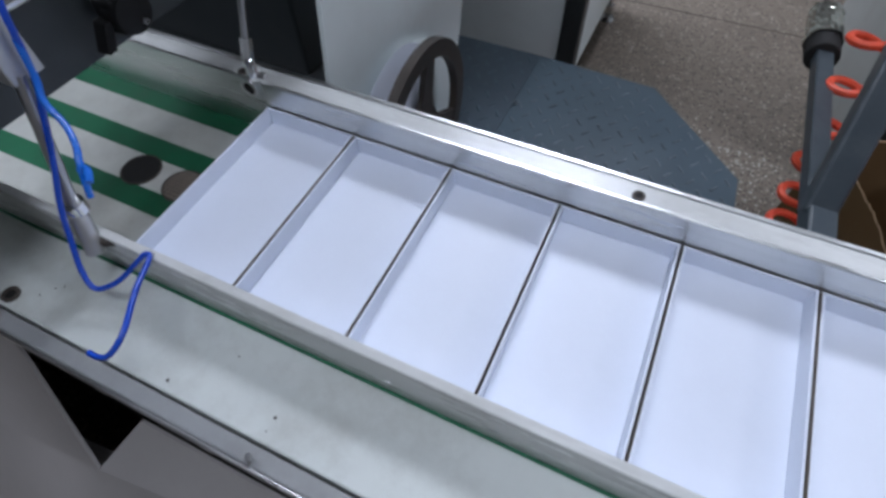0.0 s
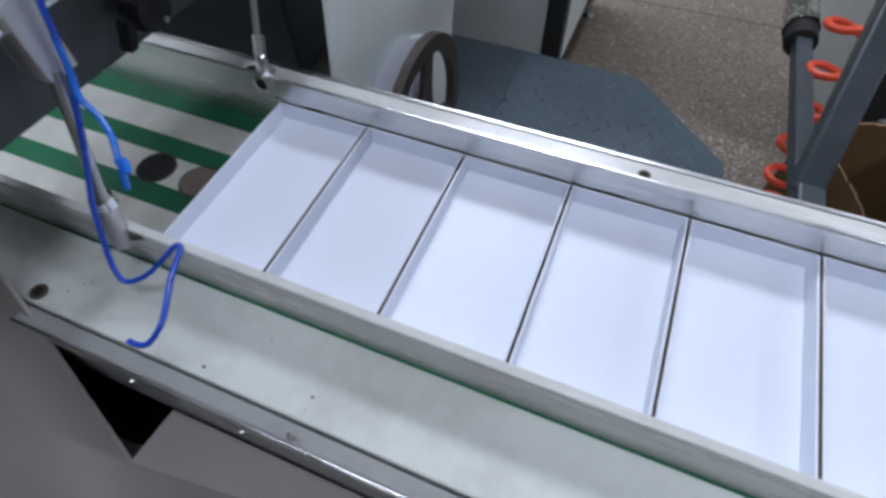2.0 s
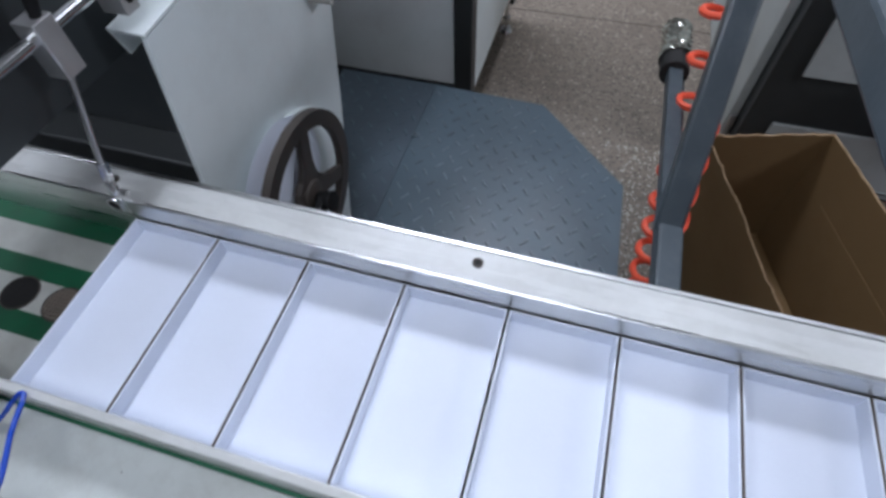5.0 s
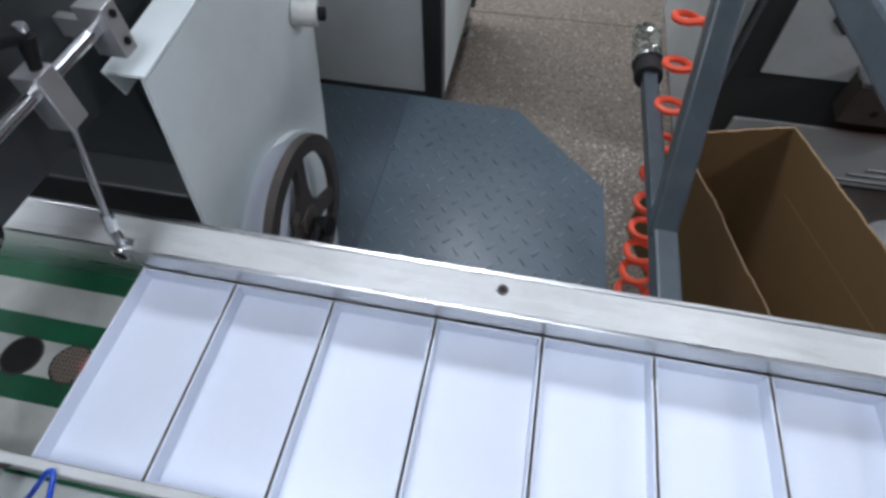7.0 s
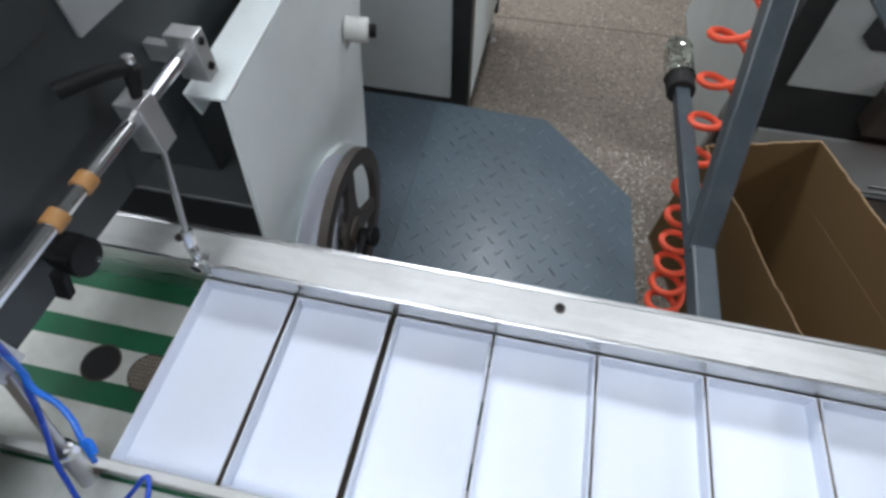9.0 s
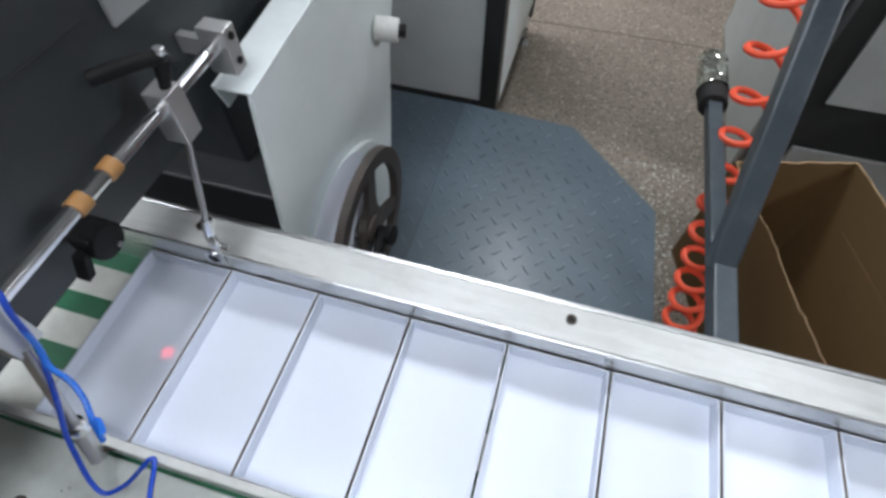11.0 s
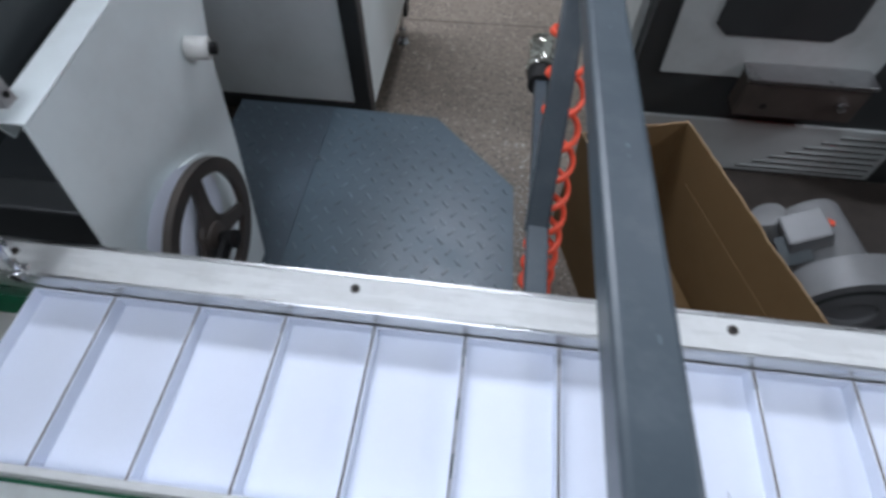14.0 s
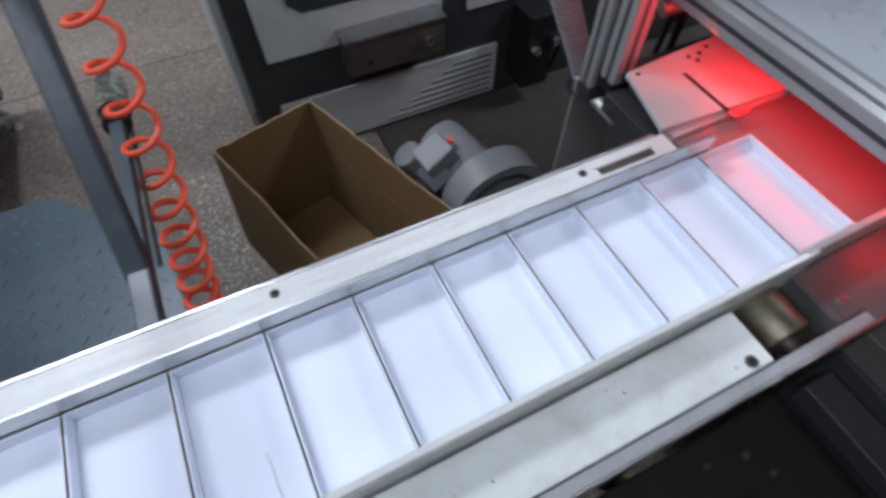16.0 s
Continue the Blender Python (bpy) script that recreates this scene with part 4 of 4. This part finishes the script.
for i in range(4):
    a, b, c, d = Vector(RIM[i]), Vector(RIM[(i + 1) % 4]), Vector(FOOT[(i + 1) % 4]), Vector(FOOT[i])
    mid = (sum((Vector(p) for p in RIM), Vector((0, 0)))) / 4
    inward = (mid - (a + b) / 2).normalized() * 0.005
    bm = bmesh.new()
    n = 56
    cols = []
    for k in range(n + 1):
        f = k / n
        rag = 0.402 + (noise.noise((f * 9, i * 3.1, 0)) * 0.006 + noise.noise((f * 34, i * 7.7, 2)) * (0.008 if i == 3 else 0.0028) + noise.noise((f * 90, i, 5)) * 0.003)
        t2, b2 = a.lerp(b, f), d.lerp(c, f)
        bow = inward * (noise.noise((f * 2.5, i * 5.0, 8)) * 1.2 + noise.noise((f * 14, i * 4.0, 3)) * 0.12)
        cols.append([bm.verts.new((*(t2 + bow), rag)), bm.verts.new((*(t2 + bow + inward), rag - 0.001)), bm.verts.new((*(b2 + inward), 0.004)), bm.verts.new((*b2, 0.0))])
    for p, q in zip(cols, cols[1:]):
        for k in range(4):
            face = bm.faces.new((p[k], q[k], q[(k + 1) % 4], p[(k + 1) % 4]))
            face.material_index = 1 if k == 0 else 0
    bm.faces.new(cols[0])
    bm.faces.new(cols[-1][::-1])
    part(names[i], bm, ["cardboard", "cardboard_edge"], carton, smooth=True)
part("bottom", prism(FOOT, 2, 0.0, 0.005), "cardboard", carton)
flap = bmesh.new()
ends = []
for f in (0.16, 0.95):
    low, top = Vector(FOOT[1]).lerp(Vector(FOOT[2]), f), Vector(RIM[1]).lerp(Vector(RIM[2]), f)
    ends.append([flap.verts.new((low.x - gap, low.y - gap * 0.35, z)) if z < 0.1 else flap.verts.new((*(low.lerp(top, 0.66) - Vector((gap, gap * 0.35))), z)) for z, gap in ((0.012, 0.006), (0.265, 0.007), (0.265, 0.0085), (0.012, 0.0075))])
for n in range(4):
    flap.faces.new((ends[0][n], ends[0][(n + 1) % 4], ends[1][(n + 1) % 4], ends[1][n]))
flap.faces.new(ends[0])
flap.faces.new(ends[1][::-1])
part("inner_flap", flap, "cardboard", carton, "flap folded down inside")
scrap = thing("paper_scrap", "crumpled pale paper scrap at the bottom of the carton", "paper")
bm = bmesh.new()
bmesh.ops.create_icosphere(bm, subdivisions=2, radius=0.045)
for v in bm.verts:
    v.co *= 1 + 0.45 * noise.noise(v.co * 40)
    v.co.z = v.co.z * 0.6 + 0.03
part("sheet", turned(bm, pose(0.985, 0.44, 0.008)), "paper", scrap)

# ---- paper trimmings swept along the step ----
rng = random.Random(11)
verts, faces = [], []
for n in range(520):
    x, y = 0.70 + 0.055 * rng.gauss(0, 1), rng.uniform(0.42, 1.25)
    if x < 0.63 and y < 1.0:
        x = 0.63 + rng.random() * 0.1
    size, turn, lift = rng.uniform(0.002, 0.0055), rng.uniform(0, 3.1), rng.uniform(0.0004, 0.002)
    base = len(verts)
    for u, v in ((-1, -0.5), (1, -0.5), (0.8, 0.6), (-0.9, 0.5)):
        verts.append((x + size * (u * math.cos(turn) - v * math.sin(turn)), y + size * (u * math.sin(turn) + v * math.cos(turn)), lift + 0.0008 * (u > 0)))
    verts += [(p[0], p[1], p[2] - 0.0003) for p in verts[base:base + 4]]
    faces += [[base, base + 1, base + 2, base + 3], [base + 7, base + 6, base + 5, base + 4]] + [[base + k, base + 4 + k, base + 4 + (k + 1) % 4, base + (k + 1) % 4] for k in range(4)]
data = bpy.data.meshes.new("paper_trimmings")
data.from_pydata(verts, [], faces)
data.materials.append(M["paper"])
tagged(new("paper_trimmings", data), "pale yellowish paper trimmings strewn on the floor", "trimmings", kind="stuff")

# ---- machine across the aisle ----
Y = 1.20
mac = thing("press_machine", "large machine with white panels, black bands and louvred lower panel", "machine")
part("frame", box((0.955, Y, 0.0), (3.2, Y + 0.9, 1.9), 0.004), "machine_dark", mac)
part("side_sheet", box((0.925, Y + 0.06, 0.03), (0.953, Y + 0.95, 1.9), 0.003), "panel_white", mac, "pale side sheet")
part("side_foot", box((0.93, Y + 0.05, 0.0), (0.95, Y + 0.12, 0.2), 0.002), "steel", mac)
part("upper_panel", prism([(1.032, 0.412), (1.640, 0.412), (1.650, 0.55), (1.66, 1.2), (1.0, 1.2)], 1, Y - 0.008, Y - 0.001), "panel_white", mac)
part("window", prism([(1.13, 0.585), (1.17, 0.552), (1.46, 0.552), (1.50, 0.59), (1.50, 0.80), (1.13, 0.80)], 1, Y - 0.012, Y - 0.0085), "machine_dark", mac, "dark recessed window")
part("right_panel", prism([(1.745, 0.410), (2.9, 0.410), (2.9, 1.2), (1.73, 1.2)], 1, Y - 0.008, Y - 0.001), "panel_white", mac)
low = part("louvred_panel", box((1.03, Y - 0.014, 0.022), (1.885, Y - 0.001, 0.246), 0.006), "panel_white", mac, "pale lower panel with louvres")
for k in range(7):
    z = 0.048 + 0.027 * k
    x0 = 1.42 + 0.045 * k
    louvre = part("louvre", prism([(Y - 0.0142, z), (Y - 0.0168, z + 0.002), (Y - 0.0142, z + 0.008)], 0, x0, 1.860), "panel_white", low)
    # dark strip drawn as the shade below the louvre
    part("shade_gap", box((x0, Y - 0.0158, z - 0.0060), (1.860, Y - 0.0141, z - 0.0002)), "void", low)
box_ob = part("terminal_box", box((1.268, Y - 0.085, 0.330), (1.618, Y - 0.009, 0.455), 0.005), "iron", mac, "brown-grey steel terminal box")
part("lid", box((1.262, Y - 0.092, 0.4555), (1.624, Y - 0.009, 0.470), 0.003), "steel", box_ob, "worn bright lid")
part("key_knob", rod((1.555, Y - 0.085, 0.400), (1.555, Y - 0.105, 0.400), 0.017, sides=12, bevel=0.003), "chrome", box_ob, smooth=True)
part("cable_hole", rod((1.345, Y - 0.084, 0.372), (1.345, Y - 0.0865, 0.372), 0.010, sides=16), "void", box_ob)
bracket = part("valve_block", box((1.93, Y - 0.14, 0.10), (2.05, Y - 0.009, 0.40), 0.006), "black", mac, "black valve block")
for x, z in ((1.955, 0.285), (2.035, 0.30)):
    part("fitting", rod((x, Y - 0.14, z), (x, Y - 0.175, z), 0.016, sides=16, bevel=0.003), "chrome", bracket, smooth=True)
part("cable", tube(smooth_path([(2.03, Y - 0.12, 0.36), (2.08, Y - 0.13, 0.42), (2.13, Y - 0.10, 0.36), (2.13, Y - 0.06, 0.12), (2.08, Y - 0.05, 0.03)]), 0.008, 8), "black", bracket, smooth=True)

# ---- side-channel blower ----
blow = thing("blower", "grey cast blower with a ring housing on a low stand", "blower")
part("ring_housing", ring_disc((1.475, 0.505, 0.28), 1, 0.150, 0.055, 0.085, 56), "motor", blow, smooth=True)
part("cover_disc", rod((1.475, 0.475, 0.28), (1.475, 0.525, 0.28), 0.120, sides=48, bevel=0.008), "motor", blow, smooth=True)
part("groove", ring_disc((1.475, 0.470, 0.28), 1, 0.118, 0.104, 0.016, 48), "machine_dark", blow, smooth=True)
part("motor_case", rod((1.46, 0.545, 0.29), (1.42, 0.76, 0.29), 0.085, sides=40, bevel=0.01), "motor", blow, smooth=True)
part("terminal_cover", turned(box((-0.05, -0.045, -0.03), (0.05, 0.045, 0.03), 0.006), pose(1.352, 0.640, 0.375, 0, -28, 8)), "motor", blow)
part("name_plate", turned(box((-0.036, -0.040, 0), (0.036, 0.040, 0.002), 0.0005), pose(1.330, 0.600, 0.345, 42, -30, 8)), "machine_grey", blow, "dark blank data plate")
part("port", rod((1.33, 0.70, 0.28), (1.29, 0.715, 0.34), 0.045, sides=28, bevel=0.006), "motor", blow, smooth=True)
part("warning_lamp", rod((1.405, 0.655, 0.385), (1.407, 0.655, 0.402), 0.010, sides=14, bevel=0.002), "orange", blow, smooth=True)
# pan added in a dark colour for the shade on the floor here
part("dark_pan", box((1.36, 0.36, 0.0), (3.1, 1.19, 0.012), 0.003), "iron", blow, "dark brown pan added to darken the shaded floor")
for x, y in ((1.385, 0.47), (1.565, 0.47), (1.385, 0.72), (1.52, 0.72)):
    part("foot", box((x - 0.02, y - 0.02, 0.0), (x + 0.02, y + 0.02, 0.215), 0.003), "machine_dark", blow)

# ---- discharge end: bed plate, profile frame, hood ----
bed = thing("discharge_bed", "white slotted bed plate lit red beside the conveyor end", "bed plate")
part("plate", prism([(1.478, 0.079), (1.735, 0.066), (1.735, 0.236), (1.515, 0.218)], 2, 0.878, 0.8885, 0.001), "bed_plate", bed)
part("edge_strip", box((1.4935, 0.0645, 0.80), (1.735, 0.092, 0.8775)), "bed_plate", bed)
part("slot", box((1.598, 0.062, 0.888), (1.606, 0.172, 0.8892)), "void", bed)
part("slot_nut", box((1.594, 0.046, 0.8886), (1.632, 0.062, 0.8945), 0.001), "steel", bed)
for x, y in ((1.640, 0.205), (1.665, 0.205), (1.648, 0.190), (1.690, 0.215), (1.528, 0.205)):
    countersunk((x, y, 0.8885), 0.004, bed)
part("lower_plate", box((1.4935, -0.1955, 0.80), (2.6, 0.064, 0.8715), 0.001), "discharge_plate", bed, "smooth slide plate, darkened for the hood's shade")
part("support", box((1.50, -0.18, 0.0), (1.73, 0.20, 0.80), 0.004), "machine_dark", bed)
discharge = thing("discharge_guide", "red-lit fence angle closing the conveyor end", "guide")
part("fence", box((1.452, -0.205, 0.884), (1.74, -0.196, 0.932), 0.001), "bed_plate", discharge)
part("near_shelf", box((1.50, -0.30, 0.868), (1.80, -0.2055, 0.8838), 0.002), "slide_steel", discharge)


def profile_post(lo, hi, axis, label, finish="profile"):
    """Slotted aluminium profile: a bevelled bar with a groove on each of its long faces."""
    ob = thing("profile_bar", label, "profile", "aluminium profiles")
    part("bar", box(lo, hi, 0.002), finish, ob)
    rest = [n for n in range(3) if n != axis]
    for n, m in (rest, rest[::-1]):
        for face in (0, 1):
            a, b = list(lo), list(hi)
            level = (lo, hi)[face][n]
            a[n], b[n] = level - 0.0008, level + 0.0008
            mid = (lo[m] + hi[m]) / 2
            a[m], b[m] = mid - 0.004, mid + 0.004
            a[axis], b[axis] = lo[axis] + 0.002, hi[axis] - 0.002
            part("groove", box(a, b), "machine_dark", ob)
    return ob


profile_post((1.513, 0.237, 0.845), (1.553, 0.276, 1.60), 2, "upright aluminium profile catching red light", "hood_profile")
profile_post((1.512, 0.290, 0.801), (1.544, 0.325, 1.60), 2, "upright grey aluminium profile of the guard frame", "hood_profile")
profile_post((1.497, 0.085, 0.800), (1.535, 0.234, 0.838), 1, "short dark profile below the bed plate", "machine_dark")
profile_post((1.578, -0.95, 0.992), (1.628, 0.56, 1.032), 1, "long aluminium profile along the hood's lower edge", "hood_profile")
profile_post((1.560, -0.40, 0.74), (1.620, -0.305, 0.80), 0, "grey profile below the discharge")
hood = thing("guard_hood", "pale blue-grey guard hood above the discharge", "guard hood")
part("panel", prism([(1.634, 1.020), (2.90, 1.30), (2.90, 1.312), (1.634, 1.034)], 1, -0.95, 0.56), "hood_panel", hood)
part("side_sheet", box((1.60, 0.420, 0.0), (1.90, 0.424, 0.70), 0.001), "apron", hood, "dull grey sheet panel")
part("sill", box((1.512, 0.288, 0.770), (1.90, 0.327, 0.800), 0.002), "machine_dark", hood)
part("sill_block", box((1.535, 0.262, 0.8015), (1.60, 0.2885, 0.8445)), "machine_dark", hood)
part("sill_post", box((1.66, 0.290, 0.0), (1.70, 0.325, 0.7695)), "machine_dark", hood)
part("end_sheet", box((2.90, -0.95, 0.0), (2.92, 0.56, 1.312)), "machine_white", hood)
part("rear_post", box((2.84, 0.50, 0.0), (2.88, 0.54, 1.28)), "profile", hood)
part("front_post", box((1.640, -0.95, 0.0), (1.685, -0.905, 1.0)), "profile", hood)
part("back_sheet", box((1.76, 0.50, 0.76), (2.90, 0.506, 1.0)), "apron", hood)
lens = thing("red_lamp", "red inspection lamp bar under the hood edge", "lamp")
part("lens", box((1.592, -0.30, 0.983), (1.600, 0.02, 0.9875), 0.001), "red_glow", lens)
part("housing", box((1.588, -0.31, 0.9878), (1.604, 0.03, 0.9918), 0.001), "machine_dark", lens)
cyl = thing("air_cylinder", "chrome air cylinder beside the bed plate", "air cylinder")
part("barrel", rod((1.590, 0.393, 0.716), (1.592, 0.190, 0.700), 0.013, sides=24, bevel=0.002), "alloy", cyl, smooth=True)
part("cap", box((1.573, 0.380, 0.699), (1.607, 0.4005, 0.735), 0.003), "alloy", cyl)
part("mount", box((1.580, 0.192, 0.0), (1.604, 0.212, 0.690), 0.002), "machine_dark", cyl)
spring = thing("cable_conduit", "grey corrugated cable conduit hanging in the guard frame", "conduit")
bm = bmesh.new()
LOW, HIGH = Vector((1.725, 0.520, 0.597)), Vector((1.535, 0.520, 0.970))
way = (HIGH - LOW).normalized()
across = way.orthogonal().normalized()
over = way.cross(across)
loops = []
for k in range(26):
    for f, r in ((0.0, 0.030), (0.44, 0.030), (0.52, 0.019), (0.92, 0.019)):
        centre = LOW.lerp(HIGH, (k + f) / 26)
        loops.append([bm.verts.new(centre + r * (across * math.cos(2 * math.pi * n / 20) + over * math.sin(2 * math.pi * n / 20))) for n in range(20)])
for low_loop, top_loop in zip(loops, loops[1:]):
    for n in range(20):
        bm.faces.new((low_loop[n], low_loop[(n + 1) % 20], top_loop[(n + 1) % 20], top_loop[n]))
bm.faces.new(loops[0])
bm.faces.new(loops[-1])
part("corrugated_tube", bm, "skirt", spring, smooth=True)
part("clip", box((1.693, 0.485, 0.552), (1.763, 0.555, 0.596), 0.003), "machine_dark", spring)
part("stake", box((1.716, 0.508, 0.0), (1.740, 0.532, 0.5515), 0.002), "machine_dark", spring)
cables = thing("cable_bundle", "black cables and an oil-dark fitting behind the bed plate", "cables")
part("cable", tube(smooth_path([(1.86, 0.48, 0.0), (1.86, 0.45, 0.70), (1.82, 0.40, 0.86), (1.77, 0.36, 0.91), (1.74, 0.33, 0.95)]), 0.007, 8), "black", cables, smooth=True)
part("cable", tube(smooth_path([(1.90, 0.46, 0.0), (1.88, 0.43, 0.78), (1.80, 0.36, 0.88), (1.74, 0.33, 0.86)]), 0.009, 8), "black", cables, smooth=True)
part("fitting", rod((1.70, 0.35, 0.885), (1.76, 0.34, 0.895), 0.018, sides=20, bevel=0.003), "alloy", cables, smooth=True)
# black case added to cover lit floor where the conveyor's shade should lie
under = thing("drive_case", "near-black case added for the shade under the discharge end", "machine")
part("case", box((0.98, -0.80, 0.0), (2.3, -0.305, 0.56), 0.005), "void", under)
part("upper_case", box((1.56, -0.80, 0.5605), (2.3, -0.305, 0.735), 0.005), "machine_dark", under)
# pale box with the shade put into its grey
part("dim_box", box((1.30, -0.47, 0.5605), (1.37, -0.41, 0.60), 0.004), "skirt", under, "small pale box, greyed for the shade under the frame")
for x, y in ((1.36, -0.345), (1.43, -0.36), (1.45, -0.40)):
    part("grub_screw", rod((x, y, 0.558), (x, y, 0.572), 0.006, sides=12, bevel=0.001), "iron", under, smooth=True)
part("rail", box((1.50, -0.80, 0.66), (1.558, -0.32, 0.70), 0.003), "machine_dark", under)


# ---- what moves ----
def tray_rows(k):
    """Keys of tray k: its place in the row at the start, or for k < 0 its turn in the queue."""
    if k >= 0:
        x, rows = k * PITCH, [(0.0, k * PITCH)]
        joined = 0
    else:
        n = -k - 1
        slot = lambda q: -0.62 - 0.14 * q
        rows, joined = [(0.0, slot(n))], n
        for m in range(n):
            rows += [(ARRIVALS[m] - 1.25, slot(n - m)), (ARRIVALS[m] - 0.95, slot(n - m - 1))]
        hit = ARRIVALS[n]
        rows += [(hit - 1.25, slot(0)), (hit - 0.66, -PITCH - 0.240), (hit - 0.46, -PITCH - 0.173), (hit - 0.26, -PITCH - 0.104), (hit - 0.06, -PITCH - 0.033), (hit + 0.035, -PITCH)]
        x = -PITCH
    for turn, (start, short) in list(enumerate(zip(PUSHES, SHORT)))[joined:]:
        lags = LAGS.get((turn, turn + 1 + k), [])
        for dt, f in PUSH_SHAPE:
            if not lags or start + dt < lags[0][0] - 0.04:
                rows.append((start + dt, x + f * (PITCH - short)))
        for t, lag in lags:
            done = [(b, g) for b, g in zip(PUSH_SHAPE, PUSH_SHAPE[1:]) if b[0] <= t - start < g[0]]
            f = done[0][0][1] + (done[0][1][1] - done[0][0][1]) * (t - start - done[0][0][0]) / (done[0][1][0] - done[0][0][0]) if done else 1.0
            rows.append((t, x + f * (PITCH - short) - lag))
        x += PITCH - short
        if x > END - 0.05 and start + 1.0 <= 16.0:
            rows += [(start + 0.55, x + 0.02), (start + 0.95, x + 0.45)]
            x += 0.45
            break
    rows.sort(key=lambda r: r[0])
    late = [r for r in rows if r[0] > 16.0]
    rows = [r for r in rows if r[0] <= 16.0]
    if late:
        (t0, x0), (t1, x1) = rows[-1], late[0]
        rows.append((16.0, x0 + (x1 - x0) * (16.0 - t0) / (t1 - t0)))
    else:
        rows.append((16.0, rows[-1][1]))
    keys, last = [], -1
    for t, x in sorted(rows, key=lambda r: r[0]):
        if t >= 0 and frame(t) != last:
            keys.append((t, pose(x, 0, BELT)))
            last = frame(t)
    return keys


def motions():
    for k, ob in TRAYS.items():
        walk(ob, tray_rows(k))


motions()
